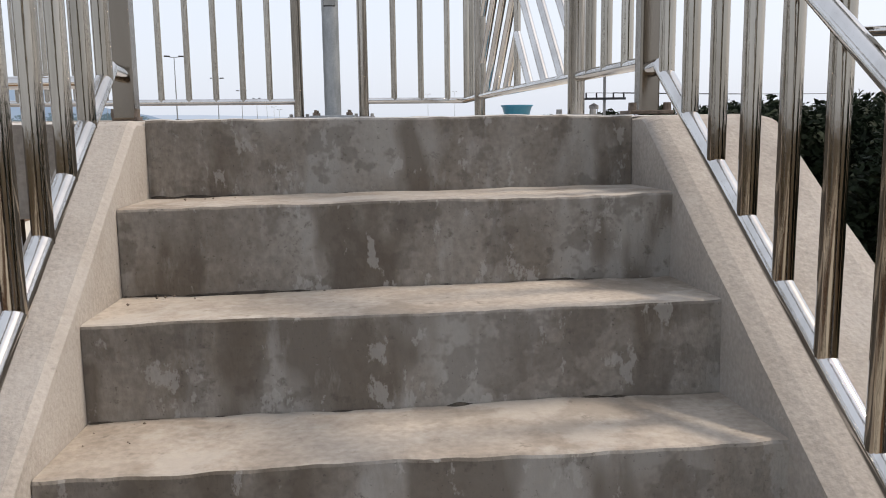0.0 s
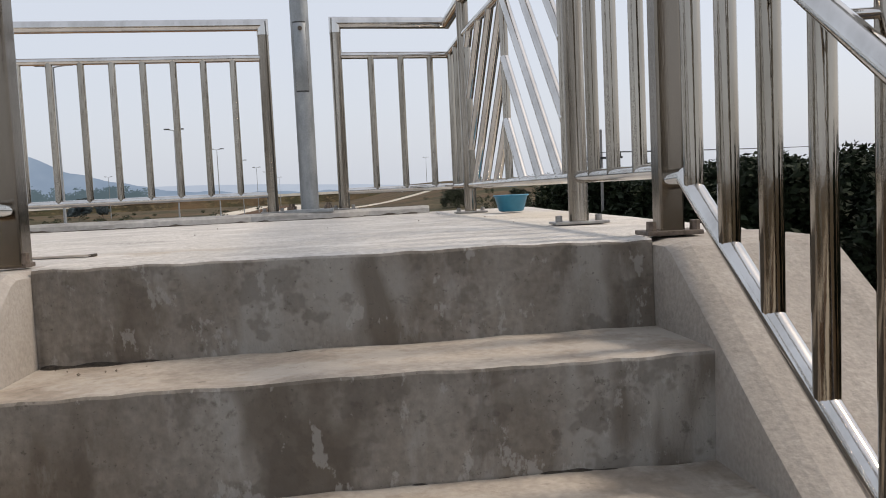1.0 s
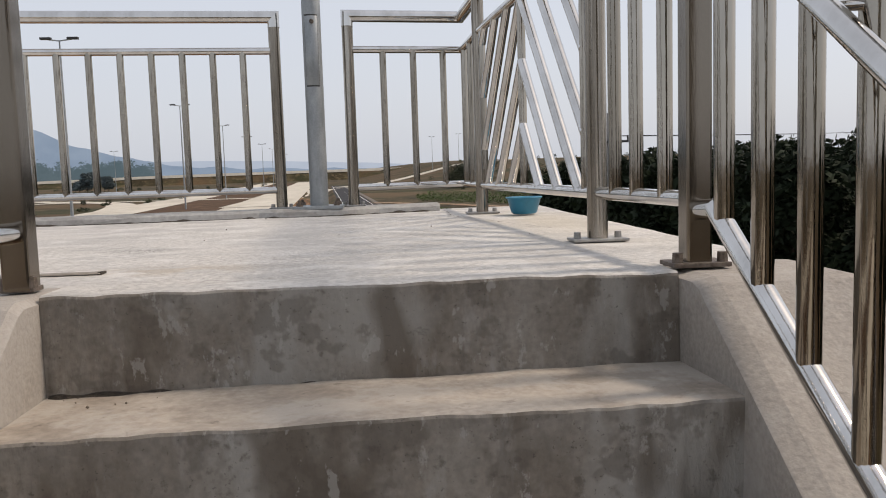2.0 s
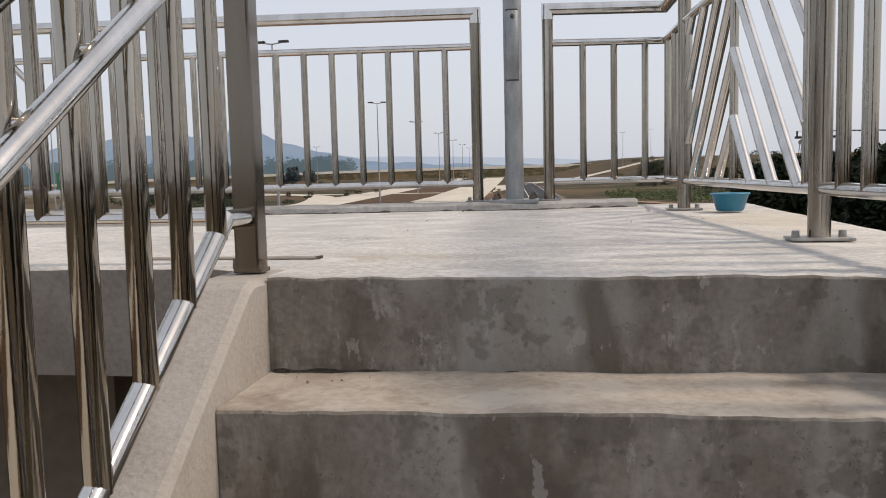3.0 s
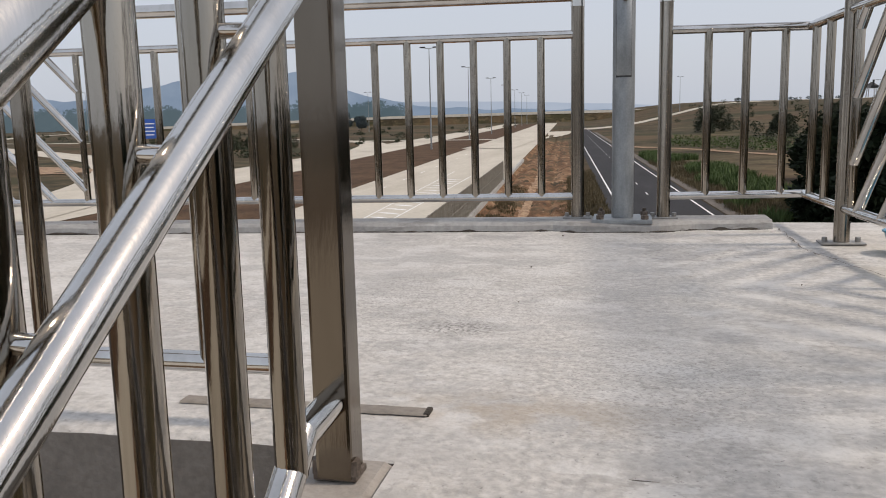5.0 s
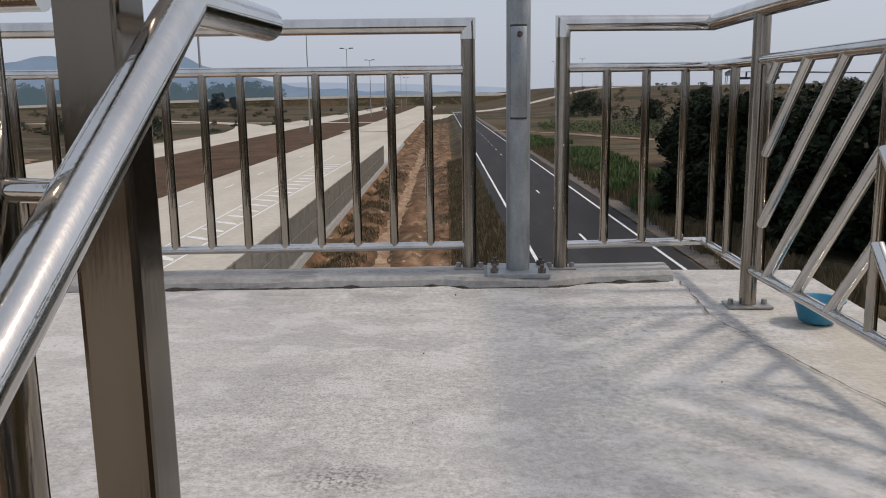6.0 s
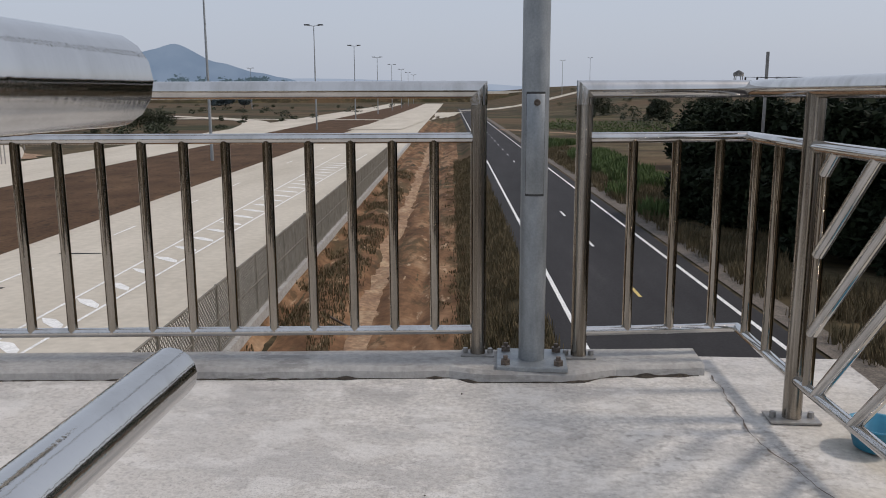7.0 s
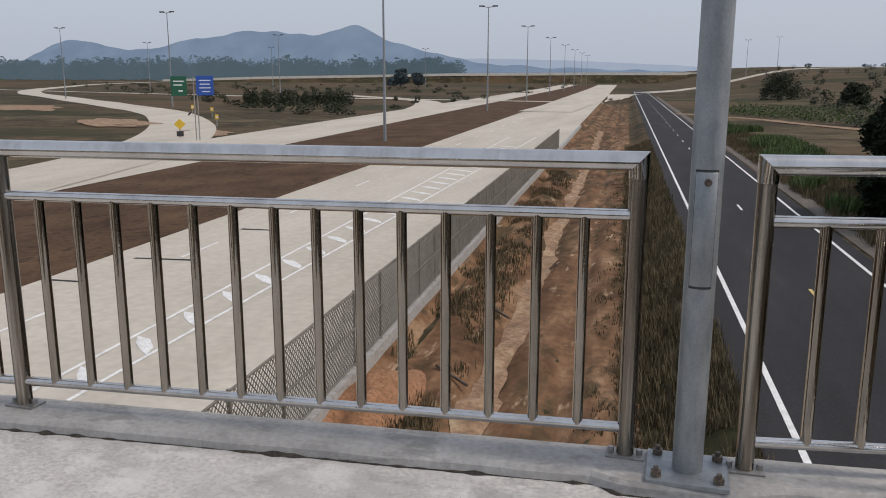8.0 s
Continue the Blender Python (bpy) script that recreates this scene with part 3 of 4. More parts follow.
def grime_shade(name, line, parent, label):
    """Dark strip for dirt and crease shade in an inner corner: line gives (x, y, z, width, height) from end to end."""
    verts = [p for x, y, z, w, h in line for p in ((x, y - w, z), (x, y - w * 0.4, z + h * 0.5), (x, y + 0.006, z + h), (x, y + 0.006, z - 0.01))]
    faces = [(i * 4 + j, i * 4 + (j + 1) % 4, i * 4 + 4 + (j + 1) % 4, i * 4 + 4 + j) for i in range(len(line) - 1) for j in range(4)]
    return mesh_object(name, verts, faces, M_GRIME_SHADE, parent, label)


# riser feet darkened for dirt and corner shade, taller towards the right
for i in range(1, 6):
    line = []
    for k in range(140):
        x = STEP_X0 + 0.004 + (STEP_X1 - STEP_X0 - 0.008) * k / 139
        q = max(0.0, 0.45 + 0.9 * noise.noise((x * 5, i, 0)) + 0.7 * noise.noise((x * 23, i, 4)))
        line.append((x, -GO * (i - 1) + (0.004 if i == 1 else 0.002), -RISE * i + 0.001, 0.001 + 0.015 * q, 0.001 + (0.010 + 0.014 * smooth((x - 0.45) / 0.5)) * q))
    grime_shade("dirt_shade_line", line, stair, "dark dirt and corner shade at the foot of a riser")
# dark strip painting the shaded, dirty gap between kerb and floor
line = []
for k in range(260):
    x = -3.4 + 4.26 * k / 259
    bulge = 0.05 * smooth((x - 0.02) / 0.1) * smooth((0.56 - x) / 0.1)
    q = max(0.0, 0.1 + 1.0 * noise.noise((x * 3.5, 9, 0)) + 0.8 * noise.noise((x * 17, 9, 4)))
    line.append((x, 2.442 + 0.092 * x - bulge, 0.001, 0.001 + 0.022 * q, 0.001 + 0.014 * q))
grime_shade("dirt_shade_line", line, floor, "dark line for the dirty, shaded gap along the kerb")

# ---- stainless railings ----
R_TOP, R_MID, R_LOW, R_BAL, R_POST = 0.029, 0.0175, 0.0165, 0.0165, 0.027
bal_mesh = {}


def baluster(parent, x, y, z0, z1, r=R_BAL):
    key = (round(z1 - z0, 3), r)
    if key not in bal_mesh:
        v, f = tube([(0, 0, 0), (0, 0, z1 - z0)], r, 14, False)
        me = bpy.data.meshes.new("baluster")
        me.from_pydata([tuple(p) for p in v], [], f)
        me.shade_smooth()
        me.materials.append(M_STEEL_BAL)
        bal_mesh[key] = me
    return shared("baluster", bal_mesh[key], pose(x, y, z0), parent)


def round_post(parent, x, y, z0, z1, plate=0.058, turn=0.0):
    p = tube_part("post", [(x, y, z0), (x, y, z1)], R_POST, M_STEEL, parent)
    b = box(bmesh.new(), (-plate, -plate * 0.62, 0), (plate, plate * 0.62, 0.007), 0.002)
    for sx in (-1, 1):
        bmesh.ops.create_cone(b, cap_ends=True, segments=8, radius1=0.010, radius2=0.009, depth=0.018, matrix=Matrix.Translation((sx * plate * 0.75, 0, 0.014)))
    ob = part("base_plate", b, M_PLATE, p, "dull steel base plate with bolts")
    ob.matrix_local = pose(x, y, z0, 0, 0, turn)
    return p


FAR_Y, ZB = 2.60, KERB_Z
Z_TOP, Z_MID, Z_LOW = 0.953, 0.794, 0.127


def rail_xy(parent, name, pts, z, r):
    return tube_part(name, [(x, y, z) for x, y in pts], r, M_STEEL, parent)


def chevron(parent, p0, p1, z0, z1):
    """Sloping bars that rise from both ends to an upright in the middle of a panel."""
    a, b = Vector((*p0, 0)), Vector((*p1, 0))
    half = (b - a).length / 2
    d = (b - a).normalized()
    mid = (a + b) / 2
    for q in (a, mid, b):
        baluster(parent, q.x, q.y, z0, z1, 0.0145)
    for zc in (0.345, 0.565, 0.785, 1.005, 1.225, 1.445):
        for s in (-1, 1):
            t0 = max(0.0, (zc - z1) / 1.06)
            t1 = min(half, (zc - z0) / 1.06)
            if t1 - t0 < 0.06:
                continue
            q0, q1 = mid + d * (s * t0), mid + d * (s * t1)
            tube_part("slanting_bar", [(q0.x, q0.y, zc - 1.06 * t0), (q1.x, q1.y, zc - 1.06 * t1)], 0.0165, M_STEEL, parent, "", 12)


# far railing: from the lamp post away along the walkway
far = thing("guard_railing", "polished stainless steel guard railing on the concrete kerb", "railing", "landing railings")
AX, ALX, AEX = 0.110, -1.985, -3.30
far_y = lambda x: FAR_Y + 0.098 * (x - AX)
far_post = round_post(far, AX, FAR_Y, ZB, Z_TOP + 0.001)
tube_part("top_rail", [(-7.3, far_y(-7.3), Z_TOP), (AX, FAR_Y, Z_TOP), (AX, FAR_Y, Z_TOP - 0.05)], R_TOP, M_STEEL, far)
rail_xy(far, "mid_rail", [(-7.3, far_y(-7.3)), (AX, FAR_Y)], Z_MID, R_MID)
rail_xy(far, "bottom_rail", [(-7.3, far_y(-7.3)), (AX, FAR_Y)], Z_LOW, R_LOW)
for x in (ALX, AEX, -5.9, -7.3):
    round_post(far, x, far_y(x), ZB, Z_TOP)
for k in range(14):
    baluster(far, -0.040 - 0.1392 * k, far_y(-0.040 - 0.1392 * k), Z_LOW, Z_MID)
chevron(far, (ALX - 0.09, far_y(ALX - 0.09)), (AEX + 0.09, far_y(AEX + 0.09)), Z_LOW, Z_MID)
for k in range(15):
    baluster(far, AEX - 0.15 - 0.1478 * k, far_y(AEX - 0.15 - 0.1478 * k), Z_LOW, Z_MID)

# right railing: from the lamp post round the corner and back to the stair head
BX = 0.461
CORNER, CPOST, MPOST, RPOST = (1.020, 2.690), (1.042, 2.157), (1.161, 0.638), (1.203, 0.075)
side = thing("guard_railing", "polished stainless steel guard railing with slanting bars, turning a corner", "railing", "landing railings")
round_post(side, BX, FAR_Y, ZB, Z_TOP + 0.001)
tube_part("top_rail", [(BX, FAR_Y, Z_TOP - 0.05), (BX, FAR_Y, Z_TOP), (*CORNER, Z_TOP), (*CPOST, Z_TOP), (*MPOST, Z_TOP), (RPOST[0], RPOST[1] + 0.03, Z_TOP)], R_TOP, M_STEEL, side)
line = [(BX, FAR_Y), CORNER, CPOST, MPOST, (RPOST[0], RPOST[1] + 0.02)]
rail_xy(side, "mid_rail", line, Z_MID, R_MID)
rail_xy(side, "bottom_rail", line, Z_LOW, R_LOW)
round_post(side, *CPOST, 0.003, Z_TOP, 0.072, 0)
round_post(side, *MPOST, 0.003, Z_TOP, 0.072, 0)
for k in range(3):
    t = (0.166 + 0.149 * k) / 0.559
    baluster(side, BX + (CORNER[0] - BX) * t, FAR_Y + (CORNER[1] - FAR_Y) * t, Z_LOW, Z_MID)
for t in (0.17, 0.55):
    baluster(side, CORNER[0] + (CPOST[0] - CORNER[0]) * t, CORNER[1] + (CPOST[1] - CORNER[1]) * t, Z_LOW, Z_MID)
dv = Vector(MPOST) - Vector(CPOST)
dn = dv.normalized()
chevron(side, tuple(Vector(CPOST) + dn * 0.085), tuple(Vector(MPOST) - dn * 0.085), Z_LOW, Z_MID)
for t in (0.24, 0.48, 0.76):
    baluster(side, MPOST[0] + (RPOST[0] - MPOST[0]) * t, MPOST[1] + (RPOST[1] - MPOST[1]) * t, Z_LOW, Z_MID)

# near railing along the walkway's inner edge
NEAR_Y = 0.235
near = thing("guard_railing", "polished stainless steel guard railing at the inner walkway edge", "railing", "landing railings")
rail_xy(near, "top_rail", [(-7.3, NEAR_Y), (-0.19, NEAR_Y)], Z_TOP, R_TOP)
rail_xy(near, "mid_rail", [(-7.3, NEAR_Y), (-0.19, NEAR_Y)], Z_MID, R_MID)
rail_xy(near, "bottom_rail", [(-7.3, NEAR_Y), (-0.19, NEAR_Y)], 0.10, R_LOW)
for x in (-2.3, -4.8, -7.3):
    round_post(near, x, NEAR_Y, 0.0, Z_TOP)
k = 0
x = -0.325
while x > -7.2:
    if min(abs(x - p) for p in (-2.3, -4.8, -7.3)) > 0.07:
        baluster(near, x, NEAR_Y, 0.10, Z_MID)
    x -= 0.1475


# stair railings
def square_post(parent, x, y, z0, z1, s, plate):
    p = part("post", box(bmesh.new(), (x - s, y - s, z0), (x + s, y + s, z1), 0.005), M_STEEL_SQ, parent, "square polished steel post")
    b = box(bmesh.new(), (x - plate, y - plate * 0.75, z0 - 0.002), (x + plate, y + plate * 0.75, z0 + 0.007), 0.002)
    for sx in (-1, 1):
        bmesh.ops.create_cone(b, cap_ends=True, segments=8, radius1=0.011, radius2=0.010, depth=0.02, matrix=Matrix.Translation((x + sx * plate * 0.78, y - plate * 0.45, z0 + 0.016)))
    part("base_plate", b, M_RUST, p, "dull steel base plate with bolts")
    return p


def stair_railing(px, py, rx, yb, y0, tx, inner, drift, size, plate, label):
    r = thing("stair_railing", label, "railing", "stair railings")
    square_post(r, px, py, 0.002, 1.0, size, plate)
    zl = lambda y: 0.136 + 0.694 * min(0.0, y - yb)
    zt = lambda y: 0.946 + 0.725 * min(0.0, y - 0.09)
    zh = lambda y: 0.764 + 0.695 * min(0.0, y - 0.080)
    xx = lambda y: rx + drift * min(0.0, y)
    tube_part("bottom_rail", [(px, py - 0.02, 0.108), (rx, yb, 0.112), (xx(-2.5), -2.5, 0.112 + 0.694 * (-2.5 - yb))], 0.0195, M_STEEL, r)
    tube_part("top_rail", [(tx, 0.352, 0.946), (tx, 0.09, 0.946), (tx + drift * -1.3, -2.5, zt(-2.5))], 0.031, M_STEEL, r)
    hx = rx + inner
    tube_part("handrail", [(hx, 0.295, 0.766), (hx, 0.080, 0.764), (hx, -2.5, zh(-2.5))], 0.0165, M_STEEL, r, "slim inner handrail tube")
    for k in range(16):
        y = y0 - 0.1410 * k
        baluster(r, xx(y), y, zl(y) - 0.03, zl(y) - 0.03 + round(zt(y) - zl(y) + 0.03, 2), 0.0185)
    for k in range(16):
        y = y0 - 0.1410 * k
        tube_part("weld_stub", [(xx(y), y, zh(y) + 0.004), (hx, y, zh(y) + 0.002)], 0.007, M_STEEL, r, "", 8)
    return r


stair_railing(-0.063, 0.084, -0.055, -0.058, -0.097, -0.050, 0.060, -0.03, 0.025, 0.030, "polished stainless steel stair railing with inner handrail, open cut ends")
stair_railing(1.203, 0.072, 1.209, -0.012, -0.047, 1.209, -0.05, -0.028, 0.025, 0.056, "polished stainless steel stair railing beside the broad stringer")

# ---- lamp post on the kerb ----
LX, LY = 0.296, 2.538
lamp = thing("lamp_post", "grey galvanised steel lamp post bolted to the kerb", "lamp post", at=(LX, LY, KERB_Z))
tube_part("pole", [(0, 0, 0.012), (0, 0, 3.0), (0, 0, 7.5)], 0.044, M_GALV, lamp, "", 24)
b = box(bmesh.new(), (-0.118, -0.105, -0.004), (0.118, 0.105, 0.012), 0.003)
base = part("base_plate", b, M_GALV, lamp, "square galvanised base plate")
for sx in (-1, 1):
    for sy in (-1, 1):
        b = bmesh.new()
        bmesh.ops.create_cone(b, cap_ends=True, segments=6, radius1=0.017, radius2=0.017, depth=0.016, matrix=Matrix.Translation((sx * 0.088, sy * 0.074, 0.02)))
        bmesh.ops.create_cone(b, cap_ends=True, segments=10, radius1=0.008, radius2=0.008, depth=0.022, matrix=Matrix.Translation((sx * 0.088, sy * 0.074, 0.030)))
        part("anchor_bolt", b, M_RUST, base, "rusty anchor bolt and nut")
# access door: a curved plate standing a little off the pole
dvs, dfs = [], []
for i in range(13):
    a = radians(-90 - 38 + 76 * i / 12)
    for r, z in ((0.0455, 0.581), (0.0475, 0.584), (0.0475, 0.899), (0.0455, 0.902)):
        dvs.append((math.cos(a) * r, math.sin(a) * r, z))
for i in range(12):
    for j in range(3):
        dfs.append((i * 4 + j, i * 4 + j + 4, i * 4 + j + 5, i * 4 + j + 1))
sv = [(math.cos(radians(-90 - 42 + 7 * i)) * 0.0452, math.sin(radians(-90 - 42 + 7 * i)) * 0.0452, z) for i in range(13) for z in (0.574, 0.909)]
mesh_object("door_seam", sv, [(2 * i, 2 * i + 2, 2 * i + 3, 2 * i + 1) for i in range(12)], M_DARK, lamp, "dark gap round the service door", True)
door = mesh_object("access_door", dvs, dfs, M_GALV, lamp, "curved service door plate", True)
b = bmesh.new()
bmesh.ops.create_cone(b, cap_ends=True, segments=14, radius1=0.011, radius2=0.010, depth=0.008, matrix=pose(0.004, -0.0505, 0.875, 90, 0, 0))
bmesh.ops.create_cone(b, cap_ends=True, segments=6, radius1=0.005, radius2=0.005, depth=0.006, matrix=pose(0.004, -0.056, 0.875, 90, 0, 0))
part("lock_screw", b, M_RUST, door, "dark lock screw")
tube_part("arm", [(0, 0, 7.4), (0.3, 0.9, 7.9), (0.5, 1.6, 8.0)], 0.03, M_GALV, lamp)
part("lantern", box(bmesh.new(), (0.40, 1.5, 7.93), (0.62, 2.1, 8.03), 0.03), M_GALV, lamp)

# ---- blue dish by the railing ----
prof = [(0.0, 0.004), (0.055, 0.004), (0.064, 0.010), (0.084, 0.075), (0.092, 0.078), (0.091, 0.083), (0.081, 0.081), (0.060, 0.014), (0.0, 0.012)]
bv, bf = [], []
N = 40
for i in range(N):
    a = 2 * math.pi * i / N
    bv += [(math.cos(a) * r, math.sin(a) * r, z) for r, z in prof]
k = len(prof)
for i in range(N):
    i2 = (i + 1) % N
    bf += [(i * k + j, i2 * k + j, i2 * k + j + 1, i * k + j + 1) for j in range(k - 1)]
bowl = mesh_object("dish", bv, bf, M_BOWL, smooth=True)
bowl.location = (1.195, 1.962, 0.002)
bowl.scale = (0.84, 0.84, 0.9)
tagged(bowl, "small blue plastic dish on the landing floor", "dish")
crumbs_v, crumbs_f = [], []
rnd = random.Random(21)
spots_c = [(rnd.choice((rnd.uniform(0.02, 0.16), rnd.uniform(0.02, 1.1), rnd.uniform(0.95, 1.12))), i) for i in range(5) for _ in range(22 if i else 8)]
for x, i in spots_c:
    y = -GO * i + (rnd.uniform(0.12, 0.235) if i else rnd.uniform(0.3, 2.3))
    s = rnd.uniform(0.0012, 0.0032)
    c = Vector((x, y, -RISE * i + s * 0.5 + 0.003))
    n = len(crumbs_v)
    crumbs_v += [c + Vector((dx * s * rnd.uniform(0.6, 1.5), dy * s * rnd.uniform(0.6, 1.5), dz * s)) for dx, dy, dz in ((1, 0, 0), (0, 1, 0), (-1, 0, 0), (0, -1, 0), (0, 0, 1), (0, 0, -1))]
    crumbs_f += [(n + a, n + b, n + 4) for a, b in ((0, 1), (1, 2), (2, 3), (3, 0))] + [(n + b, n + a, n + 5) for a, b in ((0, 1), (1, 2), (2, 3), (3, 0))]
tagged(mesh_object("debris", crumbs_v, crumbs_f, M_RUST), "dark grit and leaf crumbs scattered on the treads", "debris", kind="stuff")
# a recessed groove in the floor, made as a flat strip with a dark end
gv, gf = [], []
for i in range(36):
    x = -0.43 + 0.432 * i / 35
    w = 0.004 * noise.noise((x * 30, 2, 0))
    gv += [(x, 0.306 + w, 0.002), (x, 0.310 + w, 0.0045 + w * 0.2), (x, 0.338 - w, 0.0045), (x, 0.343 - w, 0.002)]
gf = [(i * 4 + j, i * 4 + 4 + j, i * 4 + 5 + j, i * 4 + j + 1) for i in range(35) for j in range(3)]
gf.append((35 * 4, 35 * 4 + 1, 35 * 4 + 2, 35 * 4 + 3))
strip = tagged(mesh_object("floor_patch", gv, gf, M_SLAB), "narrow rough groove in the floor, made as a flat grey strip", "patch")
box_part("end_gap", (-0.004, 0.309, 0.0), (0.005, 0.341, 0.0055), M_GRIME_SHADE, strip, "dark end of the groove", 0.001)


# ---- markings, fence, lamps and signs of the roads ----
def quad_strip(name, quads, mat, lift, parent=None):
    verts, faces = [], []
    for q in quads:
        n = len(verts)
        verts += [(u + LEAN * y, y, GROUND + lift) for u, y in q]
        faces.append(tuple(range(n, n + len(q))))
    return mesh_object(name, verts, faces, mat, parent)


def edge_line(name, u, w, y0, y1, lift, parent):
    return quad_strip(name, [[(u - w, a), (u + w, a), (u + w, a + 10), (u - w, a + 10)] for a in range(y0, y1, 10)], M_PAINT, lift, parent)


edge_line("edge_line", 3.92, 0.075, -40, 400, 0.062, road)
edge_line("edge_line", 9.4, 0.075, -40, 400, 0.062, road)
for k in range(-2, 30):
    y = 8.6 + 9.6 * k
    quad_strip("lane_dash", [[(6.66, y), (6.78, y), (6.78, y + 2.0), (6.66, y + 2.0)]], M_YELLOW if k < 3 else M_PAINT, 0.062, road)
highway = bpy.data.objects["concrete_highway"]
strip_w = lambda y: 0.60 + 0.012 * max(0, y - 15)
strip_c = lambda y: -12.25 + 0.010 * max(0, y - 15)
quads = []
for i in range(-4, 60):
    y, y2 = i * 1.6, i * 1.6 + 1.6
    for s in (-1, 1):
        a0, a1 = strip_c(y) + s * strip_w(y), strip_c(y2) + s * strip_w(y2)
        quads.append([(a0 - 0.06, y), (a0 + 0.06, y), (a1 + 0.06, y2), (a1 - 0.06, y2)])
quad_strip("edge_line", quads, M_PAINT, 0.075, highway)
for i in range(-2, 34):
    y = i * 2.5
    w, c = strip_w(y) * 0.9, strip_c(y)
    quad_strip("hatch_mark", [[(c + w, y), (c + w * 0.75, y + 0.55), (c - w * 0.1, y + 1.15), (c - w, y + 1.3), (c - w * 0.45, y + 0.75), (c + w * 0.3, y + 0.3)]], M_PAINT, 0.07, highway)
for k in range(-1, 22):
    y = 6 + 11 * k
    quad_strip("lane_dash", [[(-16.9, y), (-16.78, y), (-16.78, y + 3), (-16.9, y + 3)]], M_PAINT, 0.07, highway)
quad_strip("tar_patch", [[(-18.6, 27.2), (-16.2, 27.5), (-16.2, 27.75), (-18.6, 27.4)], [(-19.5, 23.3), (-18.0, 23.4), (-18.0, 23.6), (-19.5, 23.5)], [(-17.3, 34), (-15.4, 34.2), (-15.4, 34.4), (-17.3, 34.3)]], M_ASPHALT, 0.066, highway)

FU, FY0, FY1 = -6.05, -6.0, 82.0
fp = lambda u, y, z: (u + LEAN * y, y, z)
wv = [fp(u, y, z) for y in (FY0 - 60, FY1 + 40) for u, z in ((-6.21, GROUND - 1.0), (-6.21, GROUND + 0.12), (-5.89, GROUND + 0.12), (-5.89, GROUND - 1.0))]
tagged(mesh_object("retaining_wall", wv, [(0, 1, 5, 4), (1, 2, 6, 5), (2, 3, 7, 6), (0, 3, 2, 1), (4, 5, 6, 7)], M_KERB), "low concrete kerb wall under the chain fence", "wall", kind="structure")
fence = thing("chain_fence", "grey chain-link fence on a low concrete wall", "fence")
FZ0, FZ1 = GROUND + 0.14, GROUND + 2.0
v, f = tube([(0, 0, 0), (0, 0, 1.93)], 0.045, 8)
post_me = bpy.data.meshes.new("fence_post")
post_me.from_pydata([tuple(p) for p in v], [], f)
post_me.materials.append(M_FENCE)
y = FY0
while y <= FY1 + 0.01:
    shared("fence_post", post_me, Matrix.Translation(fp(FU, y, GROUND + 0.11)), fence)
    y += 2.2
for z in (FZ0 + 0.03, (FZ0 + FZ1) / 2, FZ1):
    tube_part("fence_rail", [fp(FU, FY0, z), fp(FU, FY1, z)], 0.028, M_FENCE, fence, "", 6)
wires_v, wires_f = [], []
h = FZ1 - FZ0
for s in (-1, 1):
    a = FY0 - h
    while a < FY1 + h:
        y0, y1 = (a, a + h) if s > 0 else (a + h, a)
        t0, t1 = 0.0, 1.0
        for bound, sign in ((FY0, 1), (FY1, -1)):
            d0, d1 = sign * (y0 - bound), sign * (y1 - bound)
            if d0 < 0 and d1 < 0:
                t0, t1 = 1, 0
                break
            if d0 < 0:
                t0 = max(t0, d0 / (d0 - d1))
            elif d1 < 0:
                t1 = min(t1, d0 / (d0 - d1))
        if t1 > t0:
            n = len(wires_v)
            r = 0.013
            for t in (t0, t1):
                yy, zz = y0 + (y1 - y0) * t, FZ0 + h * t
                x, yq, _ = fp(FU, yy, 0)
                wires_v += [(x - r, yq, zz), (x, yq - r * 1.2, zz), (x + r, yq, zz), (x, yq + r * 1.2, zz)]
            wires_f += [(n + k, n + (k + 1) % 4, n + 4 + (k + 1) % 4, n + 4 + k) for k in range(4)]
        a += 0.15
tagged(mesh_object("chain_mesh", wires_v, wires_f, M_FENCE, fence, "woven wire mesh"), kind="stuff")

# tall highway lamps
mast = thing("street_lamp", "tall slim grey highway lamp mast with double head", "street lamp", "highway lamps")
v, f = [], []
rings = ((0, 0.19), (7, 0.15), (14, 0.11), (20.6, 0.075))
for z, r in rings:
    v += [(math.cos(2 * math.pi * k / 10) * r, math.sin(2 * math.pi * k / 10) * r, z) for k in range(10)]
for i in range(3):
    f += [(i * 10 + k, i * 10 + (k + 1) % 10, i * 10 + 10 + (k + 1) % 10, i * 10 + 10 + k) for k in range(10)]
mesh_object("mast", v, f, M_GALV, mast, smooth=True)
tube_part("cross_arm", [(-1.5, 0, 20.75), (0, 0, 20.55), (1.5, 0, 20.75)], 0.07, M_GALV, mast, "", 8)
for s in (-1, 1):
    box_part("lantern", (s * 1.35 - 0.55, -0.25, 20.68), (s * 1.35 + 0.55, 0.25, 20.92), M_DARK, mast, "dark lamp head", 0.06)
spots = [(-31.8, 86.5)] + [(-27.5 + LEAN * y, y) for y in (167, 236, 309, 383, 456, 528, 600)] + [(-111.4, 163.7), (-180, 210), (-136.7, 264.8), (-224, 313), (-133, 422), (-200, 379.5), (32, 520), (60, 640)]
mast.location = (*spots[0], GROUND)
for x, y in spots[1:]:
    copy_thing(mast, pose(x, y, ground_z(x, y), 0, 0, random.uniform(-12, 12)))


